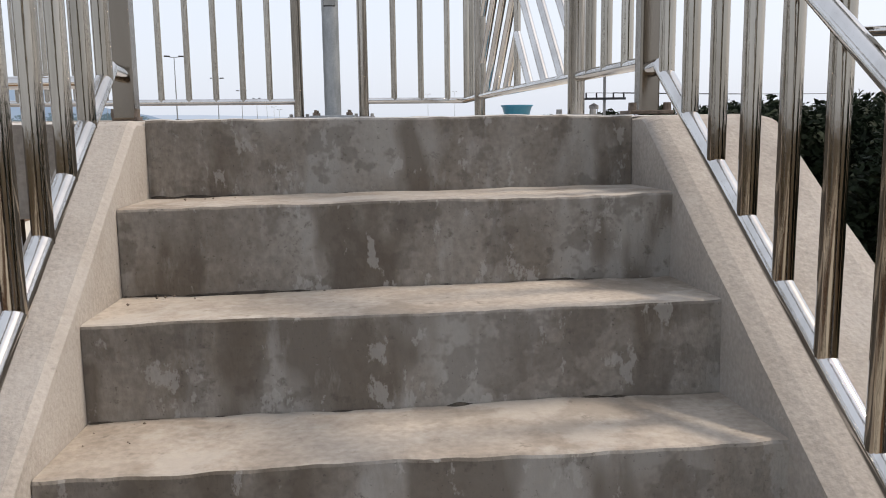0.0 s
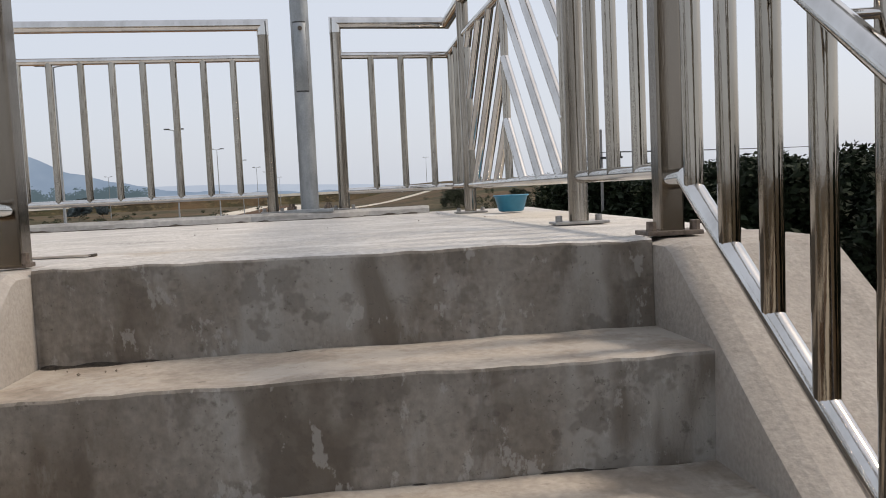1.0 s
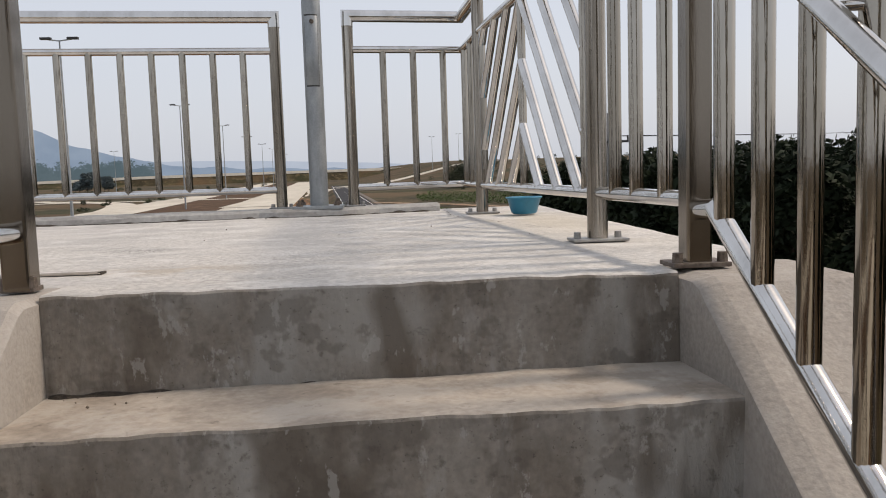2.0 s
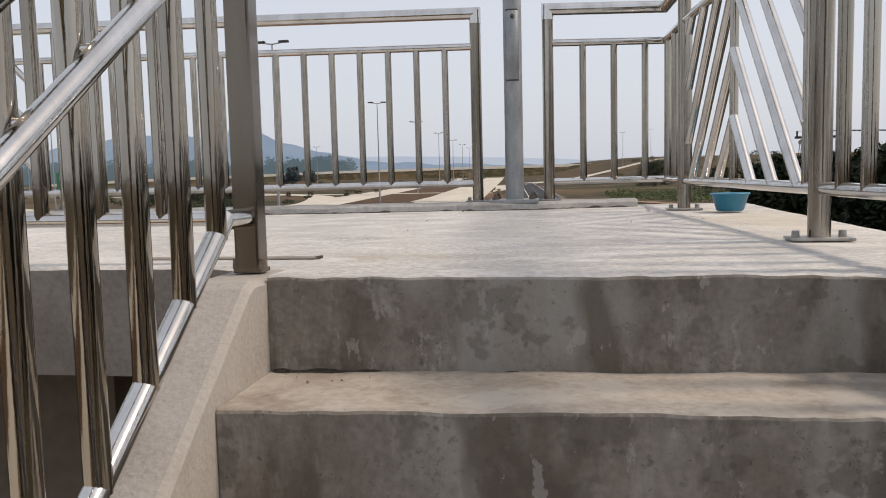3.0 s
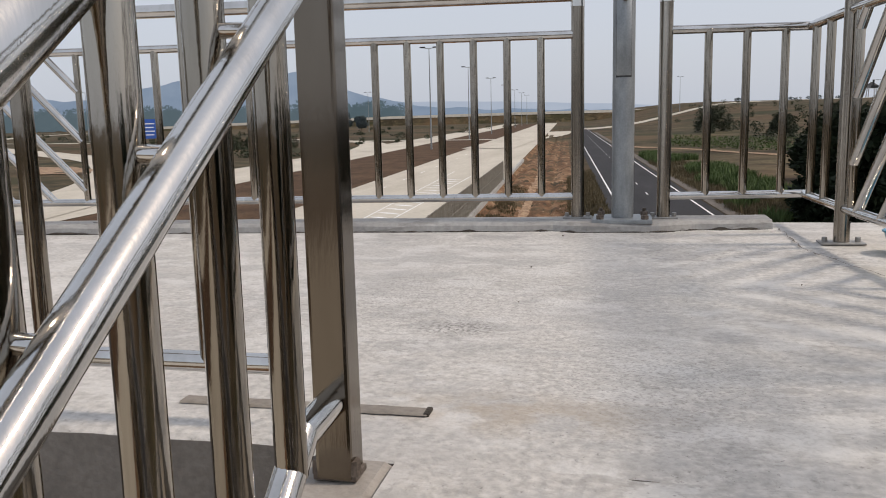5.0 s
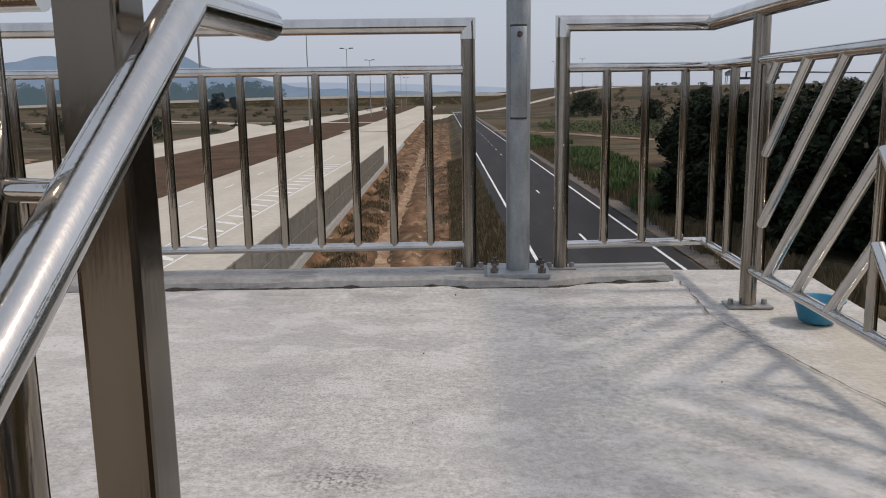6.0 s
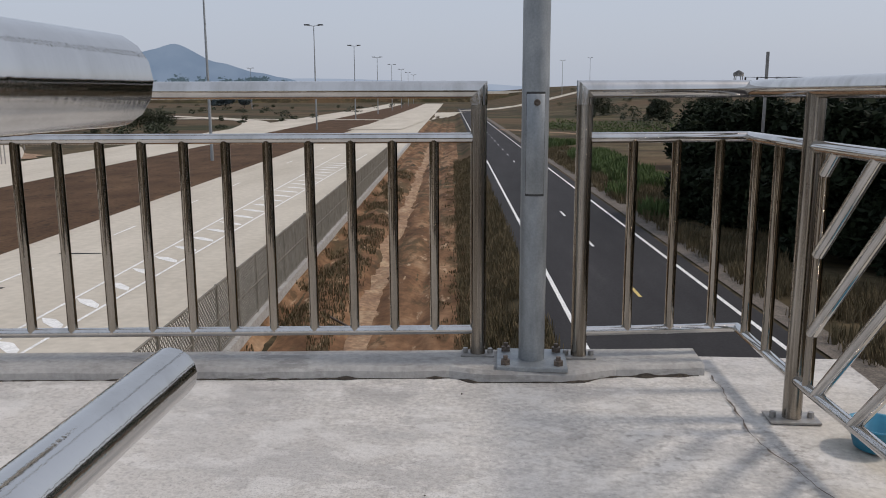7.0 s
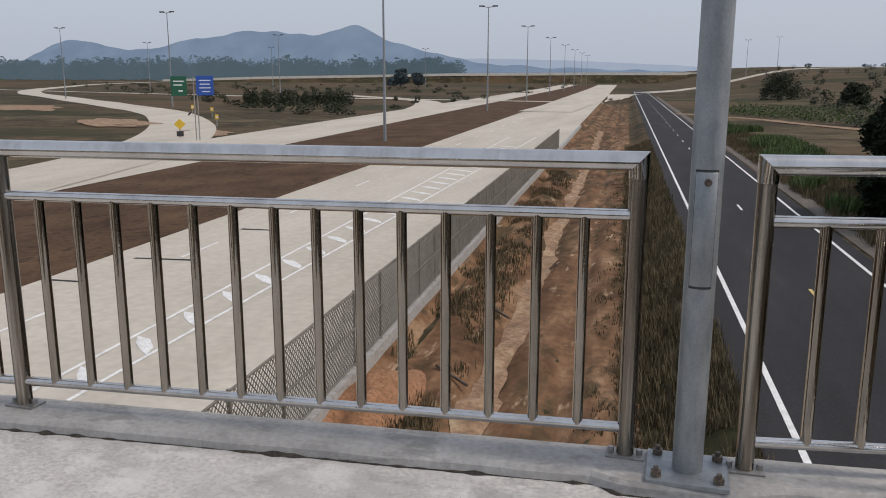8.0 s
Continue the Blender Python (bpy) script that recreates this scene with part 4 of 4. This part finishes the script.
# road signs by the second carriageway
def post_sign(name, label, x, y, boards, post_h, legs):
    s = thing(name, label, "road sign", at=(x, y, GROUND))
    for lx in legs:
        tube_part("post", [(lx, 0, -0.2), (lx, 0, post_h)], 0.07, M_CONCPOLE, s, "", 8)
    for bx, bz, w, h, mat, bars in boards:
        bd = box_part("board", (bx - w / 2, -0.14, bz), (bx + w / 2, -0.08, bz + h), mat, s, "", 0.02)
        for q, (ox, oz, bw, bh) in enumerate(bars):
            box_part("lettering_bar", (bx + ox - bw / 2, -0.15, bz + oz), (bx + ox + bw / 2, -0.141, bz + oz + bh), M_SIGN_W, bd)
    return s


g = post_sign("direction_sign", "green and blue direction signs on a grey post", -51.7, 80.3,
              [(-1.75, 4.95, 1.9, 2.1, M_SIGN_G, [(0, 1.5, 1.3, 0.13), (-0.1, 1.1, 1.0, 0.12), (0.2, 0.45, 0.5, 0.16)]),
               (1.35, 5.0, 2.1, 2.1, M_SIGN_B, [(0, 1.55, 1.4, 0.11), (0, 1.15, 1.2, 0.11), (0, 0.75, 1.4, 0.10), (0.1, 0.35, 1.0, 0.10)])], 7.0, (0.0, 0.4))
g.scale = (0.88, 0.88, 1.0)
tube_part("cross_bar", [(-2.6, 0.0, 6.3), (2.3, 0.0, 6.3)], 0.05, M_CONCPOLE, g, "", 6)
g.rotation_euler.z = radians(33)
s = post_sign("warning_sign", "yellow diamond warning sign on a short post", -55.7, 83.2, [], 1.7, (0.0,))
b = box(bmesh.new(), (-0.45, -0.13, -0.45), (0.45, -0.08, 0.45), 0.03)
bd = part("board", b, M_SIGN_Y, s, "yellow diamond board")
bd.matrix_local = pose(0, 0, 1.65, 0, 45, 0)
box_part("arrow_mark", (-0.10, -0.15, 1.42), (0.10, -0.131, 1.88), M_DARK, bd).matrix_parent_inverse = bd.matrix_local.inverted()
box_part("plate", (-0.38, -0.13, 0.25), (0.38, -0.08, 0.85), M_DARK, s, "dark plate with pale marks", 0.02)
s.rotation_euler.z = radians(36)
for x, y in ((-78, 126), (-63, 103), (-87, 134)):
    m = post_sign("marker_post", "red and white marker post on the verge", x, y, [(0, 1.1, 0.5, 0.7, M_SIGN_Y, [(0, 0.25, 0.3, 0.18)])], 1.8, (0.0,))
    m.rotation_euler.z = radians(36)


# ---- curved ramps and the far highway ----
def ribbon(name, pts, width, mat, label, category, lift=0.08, thick=0.0, n=60):
    """A road along a smooth line through a few points (x, y, z or None for the ground's height)."""
    P = [Vector((p[0], p[1])) for p in pts]
    zs = [p[2] for p in pts]
    rows = []
    for i in range(n + 1):
        t = i / n * (len(P) - 1)
        k = min(int(t), len(P) - 2)
        q = t - k
        p0, p1, p2, p3 = P[max(0, k - 1)], P[k], P[k + 1], P[min(len(P) - 1, k + 2)]
        c = 0.5 * ((2 * p1) + (p2 - p0) * q + (2 * p0 - 5 * p1 + 4 * p2 - p3) * q * q + (3 * p1 - p0 - 3 * p2 + p3) * q ** 3)
        z = None if zs[k] is None else zs[k] + (zs[k + 1] - zs[k]) * q
        rows.append((c, z))
    verts, faces = [], []
    for i, (c, z) in enumerate(rows):
        d = (rows[min(i + 1, n)][0] - rows[max(i - 1, 0)][0]).normalized()
        s = Vector((-d.y, d.x)) * width / 2
        for sgn in (1, -1):
            q = c + s * sgn
            zz = ground_z(q.x, q.y) + lift if z is None else z
            verts.append((q.x, q.y, zz))
        if thick:
            for sgn in (-1, 1):
                q = c + s * sgn * 2.2
                verts.append((q.x, q.y, ground_z(q.x, q.y) - 0.2))
    k = 4 if thick else 2
    for i in range(n):
        for j in range(k if thick else 1):
            faces.append((i * k + j, i * k + (j + 1) % k, (i + 1) * k + (j + 1) % k, (i + 1) * k + j))
    return tagged(mesh_object(name, verts, faces, mat), label, category, kind="structure")


ribbon("loop_ramp", [(-42, 40, None), (-49, 66, None), (-60, 89, None), (-75, 112, None), (-98, 140, None), (-132, 170, None), (-195, 224, None), (-246, 268, None), (-300, 330, None), (-352, 410, None), (-411, 506, None), (-448, 600, None), (-466, 684, None)], 9, M_ROADC, "curved pale concrete slip road", "road", 0.1)
ribbon("slip_road", [(-52, 160, None), (-75, 230, None), (-140, 300, None)], 7, M_ROADC, "pale concrete link road across the grass", "road", 0.1)
ribbon("cross_road", [(-22, 230, None), (-60, 235, None), (-160, 262, None), (-330, 330, None)], 6, M_ROADC, "pale concrete link road across the plain", "road", 0.12)
ribbon("merging_highway", [(-27, 165, None), (-28, 220, None), (-27, 290, None), (-14, 380, None), (30, 500, None), (120, 610, None), (300, 700, None)], 11, M_ROADC, "pale highway bending away up the slope", "road", 0.14)
ribbon("far_embankment", [(-540, 640, -5.9), (-468, 682, -4.5), (-376, 690, -1.8), (-250, 700, 0.3), (-200, 705, 1.3), (-90, 715, 2.1), (120, 740, 2.6)], 16, M_SOIL, "long low earth embankment of a distant highway", "embankment", 0, 1.0)
ribbon("far_highway", [(-540, 640, -5.7), (-468, 682, -4.3), (-376, 690, -1.6), (-250, 700, 0.5), (-200, 705, 1.5), (-90, 715, 2.3), (120, 740, 2.8)], 14, M_ROADC, "distant pale highway on an embankment", "road")
bv, bf = [], []
ebm = [(-468, 673, -4.3), (-376, 681, -1.6), (-250, 691, 0.5), (-200, 696, 1.5), (-90, 706, 2.3), (120, 731, 2.8)]
for x, y, z in ebm:
    bv += [(x, y - 1.0, z - 0.9), (x, y, z + 1.3), (x, y + 0.4, z + 1.3), (x, y + 0.4, z - 0.6)]
for i in range(len(ebm) - 1):
    bf += [(i * 4 + j, i * 4 + (j + 1) % 4, i * 4 + 4 + (j + 1) % 4, i * 4 + 4 + j) for j in range(4)]
tagged(mesh_object("barrier", bv, bf, M_ROADC), "pale concrete barrier of the distant highway", "barrier", kind="structure")


# ---- hills on the skyline ----
def hills(name, dist, bumps, base, mat, label, amp):
    verts, faces = [], []
    n = 220
    for i in range(n + 1):
        t = -1.35 + 1.5 * i / n          # x over y
        e = base + sum(h * math.exp(-((t - c) / w) ** 2) for c, w, h in bumps)
        e += amp * (noise.noise((t * 14, dist, 0)) + 0.5 * noise.noise((t * 37, dist, 1)))
        for s in (0.0, 1.0):
            verts.append((t * dist, dist + (0 if s == 0 else 260), -8 if s == 0 else 1.2 + max(-0.004, e) * dist))
    for i in range(n):
        faces.append((2 * i, 2 * i + 2, 2 * i + 3, 2 * i + 1))
    return tagged(mesh_object(name, verts, faces, mat), label, "hills", kind="structure")


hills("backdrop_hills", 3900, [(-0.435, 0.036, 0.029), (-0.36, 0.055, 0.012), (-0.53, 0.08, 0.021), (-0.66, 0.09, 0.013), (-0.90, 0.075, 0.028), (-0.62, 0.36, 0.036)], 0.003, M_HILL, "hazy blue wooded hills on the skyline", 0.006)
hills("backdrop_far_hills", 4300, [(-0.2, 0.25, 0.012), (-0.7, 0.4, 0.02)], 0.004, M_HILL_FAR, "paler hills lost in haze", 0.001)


# ---- plants ----
def leaf_cloud(verts, faces, c, rad, count, size, rnd, squash=0.8):
    for _ in range(count):
        while True:
            p = Vector((rnd.uniform(-1, 1), rnd.uniform(-1, 1), rnd.uniform(-1, 1)))
            if 0.25 < p.length < 1:
                break
        p = c + Vector((p.x * rad, p.y * rad, p.z * rad * squash))
        a = Vector((rnd.gauss(0, 1), rnd.gauss(0, 1), rnd.gauss(0, 0.6))).normalized()
        b = a.cross(Vector((rnd.gauss(0, 1), rnd.gauss(0, 1), rnd.gauss(0, 1)))).normalized()
        s = size * rnd.uniform(0.6, 1.4)
        n = len(verts)
        verts += [p - a * s, p + b * s * 0.45, p + a * s, p - b * s * 0.45]
        faces.append((n, n + 1, n + 2, n + 3))


def tree(x, y, height, spread, clumps, leaves, size, seed, label, group, mat=None, low=0.15):
    rnd = random.Random(seed)
    z0 = ground_z(x, y) - 0.1
    t = thing("tree", label, "tree", group, at=(x, y, z0))
    v, f = [], []
    trunk_top = height * 0.45
    tv, tf = tube([(0, 0, 0), (rnd.uniform(-.1, .1) * spread, 0.1, trunk_top * 0.5), (rnd.uniform(-.15, .15) * spread, 0, trunk_top)], height * 0.025, 8)
    v, f = list(tv), list(tf)
    lv, lf = [], []
    for k in range(clumps):
        a = rnd.uniform(0, 2 * math.pi)
        hz = rnd.uniform(low, 0.92)
        rr = spread * math.sqrt(rnd.uniform(0.02, 1)) * (1.0 - 0.55 * max(0, hz - 0.5) * 2) * 0.85
        c = Vector((math.cos(a) * rr, math.sin(a) * rr, hz * height))
        if k < 9:
            bvv, bff = tube([(0, 0, trunk_top * rnd.uniform(0.5, 1)), tuple(c * 0.6 + Vector((0, 0, trunk_top * 0.3))), tuple(c)], height * 0.009, 5)
            n = len(v)
            v += bvv
            f += [tuple(i + n for i in q) for q in bff]
        leaf_cloud(lv, lf, c, spread * rnd.uniform(0.2, 0.36), leaves, size, rnd)
    mesh_object("trunk", v, f, M_BARK, t)
    mesh_object("crown", lv, lf, mat or M_LEAF, t)
    return t


R = random.Random(11)
# the six with y below 15 are added unseen, to darken the steel's reflections
GROVE = [(19.0, 80, 6.2, 4.0), (13.4, 43.5, 6.9, 3.2), (14.4, 35.5, 6.7, 2.8), (17.2, 31, 6.7, 3.2), (21, 26, 6.8, 3.8), (27, 14, 7, 4.2), (24, 5, 7, 4.2), (30, -4, 7.5, 5), (26, -16, 7.5, 5), (34, 8, 7.5, 5), (30, -28, 7.5, 5), (12.6, 47, 6.5, 3.3), (15.2, 40, 6.7, 3.6), (14.6, 54, 6.2, 3.4), (18.4, 46, 6.9, 4.0), (19.5, 36, 6.9, 4.0), (22.5, 42, 7.3, 4.4), (24.5, 31, 7.0, 4.4), (27, 38, 7.4, 4.8), (30, 28, 7.2, 4.6), (31, 47, 7.6, 5.0), (33, 34, 7.4, 5.0), (39, 40, 7.8, 5.4), (37, 24, 7.2, 5.0), (32, 19, 6.8, 4.6), (24, 54, 7.2, 4.6)]
for i, (x, y, hgt, sp) in enumerate(GROVE):
    tree(x, y, hgt, sp, 90, 210, 0.21, 100 + i, "dense dark green tree in a roadside grove, extended out of view", "roadside grove", low=0.08)
FIELD = [(26, 260, 7.5, 6.0), (38, 215, 5.5, 3.5), (62, 270, 6.5, 4.0), (40, 128, 5, 3.4), (58, 120, 6, 4), (75, 150, 8, 5.5), (90, 175, 7, 5), (48, 92, 5.5, 3.8), (66, 90, 6, 4.4), (34, 74, 4.0, 2.8), (52, 66, 6, 4.5), (110, 210, 9, 6), (60, 250, 8, 5), (120, 300, 9, 6), (170, 380, 9, 6)]
for i, (x, y, hgt, sp) in enumerate(FIELD):
    tree(x, y, hgt, sp, 60, 110, 0.26, 200 + i, "dark rounded field tree on the dry slope", "field trees", M_SCRUB, low=0.1)
LEFTW = [(-164, 470, 11, 5.5), (-152, 468, 9, 4.5), (-172, 480, 6, 4)]
for i, (x, y, hgt, sp) in enumerate(LEFTW):
    tree(x, y, hgt, sp, 40, 90, 0.6, 300 + i, "lone dark tree on the plain", "plain trees", M_FARLEAF_HAZED, low=0.25)


def belt(name, label, spots, mat, size, leaves, seed):
    """A far belt of woods or scrub as one mesh of small clumps."""
    rnd = random.Random(seed)
    lv, lf = [], []
    for x, y, r, hgt in spots:
        c = Vector((x, y, ground_z(x, y) + hgt * 0.45))
        leaf_cloud(lv, lf, c, r, leaves, size, rnd, hgt * 0.55 / r)
    ob = mesh_object(name, lv, lf, mat)
    return tagged(ob, label, "trees", kind="stuff")


rnd = random.Random(5)
belt("scrub_belt", "dark scrub bushes on the plain between the roads", [(-103 + 23 * t + rnd.uniform(-1, 1), 181 + 8 * t + rnd.uniform(-2.5, 2.5), rnd.uniform(0.9, 1.4), rnd.uniform(2.4, 4.4)) for t in [q / 45 for q in range(46)]], M_SCRUB, 0.26, 170, 6)
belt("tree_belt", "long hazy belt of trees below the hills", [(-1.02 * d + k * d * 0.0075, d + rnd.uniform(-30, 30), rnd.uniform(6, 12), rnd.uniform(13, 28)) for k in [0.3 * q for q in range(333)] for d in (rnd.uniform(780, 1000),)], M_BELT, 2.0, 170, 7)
belt("tree_belt", "thin line of trees on the right skyline", [(90 + k * 13 + rnd.uniform(-6, 6), 700 + rnd.uniform(-20, 40), rnd.uniform(2, 5), rnd.uniform(1.5, 4)) for k in range(60) if rnd.random() < 0.6], M_FARLEAF_HAZED, 0.8, 60, 8)
belt("field_scrub", "dark bushes scattered over the dry slope", [(x, y, rnd.uniform(0.8, 2.6), rnd.uniform(1.2, 3.6)) for x, y in ((rnd.uniform(16, 26) + t * rnd.uniform(10, 210), 80 + 480 * t) for t in (rnd.random() for _ in range(170)))], M_SCRUB, 0.28, 90, 12)
belt("field_scrub", "dark bushes scattered over the plain", [(-60 - 420 * rnd.random() * t, 130 + 420 * t, rnd.uniform(0.8, 2.4), rnd.uniform(0.8, 2.4)) for t in (rnd.random() for _ in range(150))], M_SCRUB, 0.32, 70, 13)
belt("hedge", "rows of young crop bushes in the field", [(x0 + 22 * t, y0 - 38 * t + rnd.uniform(-0.4, 0.4), 0.5, 1.1) for x0, y0 in ((8, 178), (9, 192), (8, 168), (12, 210)) for t in [q / 34 for q in range(35)]], M_GREEN, 0.2, 26, 9)


def blades(name, label, spots, mat, seed, h0, h1, per=5, lean=0.35, w=0.016):
    rnd = random.Random(seed)
    v, f = [], []
    for x, y in spots:
        z = ground_z(x, y)
        for _ in range(per):
            a = rnd.uniform(0, 2 * math.pi)
            hgt = rnd.uniform(h0, h1)
            p = Vector((x + rnd.gauss(0, 0.09), y + rnd.gauss(0, 0.09), z - 0.02))
            d = Vector((math.cos(a), math.sin(a), 0))
            s = Vector((-d.y, d.x, 0)) * w
            tip = p + d * hgt * lean * rnd.uniform(0.3, 1.5) + Vector((0, 0, hgt))
            m = p + (tip - p) * 0.55 + Vector((0, 0, hgt * 0.1))
            n = len(v)
            v += [p - s, p + s, m + s * 0.8, m - s * 0.8, tip]
            f += [(n, n + 1, n + 2, n + 3), (n + 3, n + 2, n + 4)]
    return tagged(mesh_object(name, v, f, mat), label, "grass", kind="stuff")


def scatter(u0, u1, y0, y1, count, seed, thresh=-0.1, sc=0.35):
    rnd = random.Random(seed)
    out = []
    while len(out) < count:
        u = rnd.uniform(u0, u1)
        y = y0 + (y1 - y0) * rnd.random() ** 1.6
        x = u + LEAN * y
        if noise.noise((x * sc, y * sc, seed)) > thresh:
            out.append((x, y))
    return out


blades("verge_grass", "dry brown and green grass along the ditch bank", scatter(0.45, 3.1, 7, 95, 7500, 1, -0.5), M_GRASS, 1, 0.12, 0.5, 6)
blades("ditch_grass", "dry tufts on the clay by the fence", scatter(-5.8, -3.6, 10, 80, 2600, 2, -0.05, 0.4), M_GRASS, 2, 0.08, 0.32, 6)
blades("ditch_grass", "sparse dry tufts in the ditch", scatter(-0.4, 1.6, 7, 90, 1100, 3, 0.0, 0.8), M_GRASS, 3, 0.06, 0.22, 6)
blades("verge_grass", "dry brown grass beyond the asphalt road", scatter(10.9, 15.5, 8, 110, 6500, 4, -0.15), M_GRASS, 4, 0.2, 0.7, 6)
blades("green_grass", "lush green weeds beside the asphalt road", scatter(11.3, 18, 40, 130, 3400, 5, 0.08, 0.15), M_GREEN, 5, 0.4, 1.1, 6, 0.4, 0.05)
tagged(flat_strip("gravel_shoulder", 10.3, 11.3, -60, 300, material("gravel", [(0.3, (0.085, 0.072, 0.06)), (0.7, (0.165, 0.14, 0.115))], 2, 0.95, bump=0.8, bump_scale=30, fine=(16, 0.35)), 0.04), "grey gravel road shoulder", "shoulder", kind="structure")
ribbon("farm_track", [(-2, 166, None), (3, 160, None), (11.6, 149, None), (21, 128, None), (42, 104, None)], 2.6, M_SAND, "pale sandy farm track leaving the road", "track", 0.09)


def bare_patch(cx, cy, rx, ry, turn, seed):
    """A worn patch of bare sand with a ragged outline, lying on the ground."""
    v, f = [], []
    for j in range(7):
        for i in range(48):
            a = 2 * math.pi * i / 48
            k = j / 6 * (1 + 0.5 * noise.noise((math.cos(a) * 1.8, math.sin(a) * 1.8, seed)) + 0.15 * noise.noise((math.cos(a) * 7, math.sin(a) * 7, seed)))
            q = Vector((math.cos(a) * rx * k, math.sin(a) * ry * k, 0))
            q.rotate(Matrix.Rotation(radians(turn), 3, "Z"))
            v.append((cx + q.x, cy + q.y, ground_z(cx + q.x, cy + q.y) + 0.09))
    f = [(j * 48 + i, j * 48 + (i + 1) % 48, j * 48 + 48 + (i + 1) % 48, j * 48 + 48 + i) for j in range(6) for i in range(48)]
    return tagged(mesh_object("sandy_bank", v, f, M_SAND), "bare pale sandy bank beside the slip road", "bank", kind="structure")


bare_patch(-83, 107, 13, 5, -40, 1)
bare_patch(-140, 150, 17, 7, -40, 2)
bare_patch(-58, 92, 6, 3, -50, 3)

ribbon("sandy_patch", [(13, 24, None), (22, 24, None), (40, 20, None)], 7, M_CLAY, "bare sandy ground under the grove", "track", 0.07)

# the washed gully wanders and changes width on its way down the ditch
gv, gf = [], []
for i in range(240):
    y = 4 + i * 0.5
    c = -2.95 + 0.30 * noise.noise((y * 0.13, 3, 0)) + 0.2 * noise.noise((y * 0.6, 8, 0))
    w = 0.36 + 0.22 * noise.noise((y * 0.3, 1, 5)) + 0.12 * noise.noise((y * 1.1, 1, 9))
    for q in (-1, 1):
        e = c + q * max(0.05, w + q * 0.08 * noise.noise((y * 1.7, 4, q)))
        gv.append((e + LEAN * y, y, ground_z(e + LEAN * y, y) + 0.06))
    if i:
        gf.append((2 * i - 2, 2 * i - 1, 2 * i + 1, 2 * i))
tagged(mesh_object("sandy_gully", gv, gf, M_SAND), "pale washed gully along the clay ditch", "track", kind="structure")
# heap of orange clay by the fence
hv, hf = [], []
for j in range(9):
    for i in range(25):
        a, r = 2 * math.pi * i / 24, j / 8
        x, y = -6.4 + math.cos(a) * r * 1.0, 17.2 + math.sin(a) * r * 3.0
        hz = 0.75 * (1 - smooth(r)) * (1 + 0.4 * noise.noise((x * 2, y * 2, 0))) - (0.1 if j == 8 else 0)
        hv.append((x, y, ground_z(x, y) + 0.04 + hz))
hf = [(j * 25 + i, j * 25 + i + 1, (j + 1) * 25 + i + 1, (j + 1) * 25 + i) for j in range(8) for i in range(24)]
tagged(mesh_object("earth_mound", hv, hf, material("orange_earth", [(0.3, (0.20, 0.095, 0.045)), (0.7, (0.34, 0.175, 0.09))], 3, 0.95, bump=0.9, bump_scale=14, fine=(12, 0.25)), smooth=True), "heap of orange earth beside the fence wall", "heap")
stick = tagged(tube_part("stick", [(-5.75, 20.0, GROUND - 0.35), (-4.7, 19.2, GROUND - 0.5)], 0.04, M_BARK, None, "", 7), "weathered wooden pole lying on the ditch bank", "pole", "loose poles")
stick = tagged(tube_part("stick", [(-5.7, 26.0, GROUND - 0.35), (-4.9, 25.3, GROUND - 0.5)], 0.04, M_BARK, None, "", 7), "weathered wooden pole lying on the ditch bank", "pole", "loose poles")

# water tower on the rise
tw = thing("water_tower", "small water tower on legs on the skyline", "water tower", at=(181, 684, ground_z(181, 684)))
for sx, sy in ((-3, -3), (3, -3), (3, 3), (-3, 3)):
    tube_part("leg", [(sx, sy, -0.5), (sx * 0.8, sy * 0.8, 7)], 0.3, M_CONCPOLE, tw, "", 6)
b = bmesh.new()
bmesh.ops.create_cone(b, cap_ends=True, segments=16, radius1=4, radius2=4, depth=2.4, matrix=Matrix.Translation((0, 0, 8.1)))
part("tank", b, M_CONCPOLE, tw)
b = bmesh.new()
bmesh.ops.create_cone(b, cap_ends=True, segments=16, radius1=4.3, radius2=0.6, depth=2.2, matrix=Matrix.Translation((0, 0, 10.4)))
part("roof", b, M_DARK, tw)

# ---- utility pole and wires ----
PX, PY = 12.4, 41.0
up = thing("utility_pole", "concrete utility pole with dark steel cross-arms", "utility pole", at=(PX, PY, GROUND))
box_part("pole", (-0.065, -0.065, -0.3), (0.065, 0.065, 8.9), M_CONCPOLE, up, "", 0.02)
box_part("cross_arm", (-1.1, -0.17, 7.35), (1.1, -0.05, 7.47), M_DARK, up, "", 0.01)
for x in (-1.0, -0.45, 0.45, 1.0):
    tube_part("insulator", [(x, -0.11, 7.47), (x, -0.11, 7.72)], 0.045, M_DARK, up, "", 8)
wires = thing("power_lines", "thin dark overhead power lines", "cable")
for x, z in ((-1.0, 1.72), (-0.45, 1.72), (0.45, 1.72), (1.0, 1.72)):
    pts = []
    for i in range(25):
        t = i / 24
        pts.append((PX + x + 46 * t, PY - 0.1 - 14 * t, z - 3.0 * t * (1 - t) + 1.0 * t))
    tube_part("wire", pts, 0.010, M_DARK, wires, "", 5)
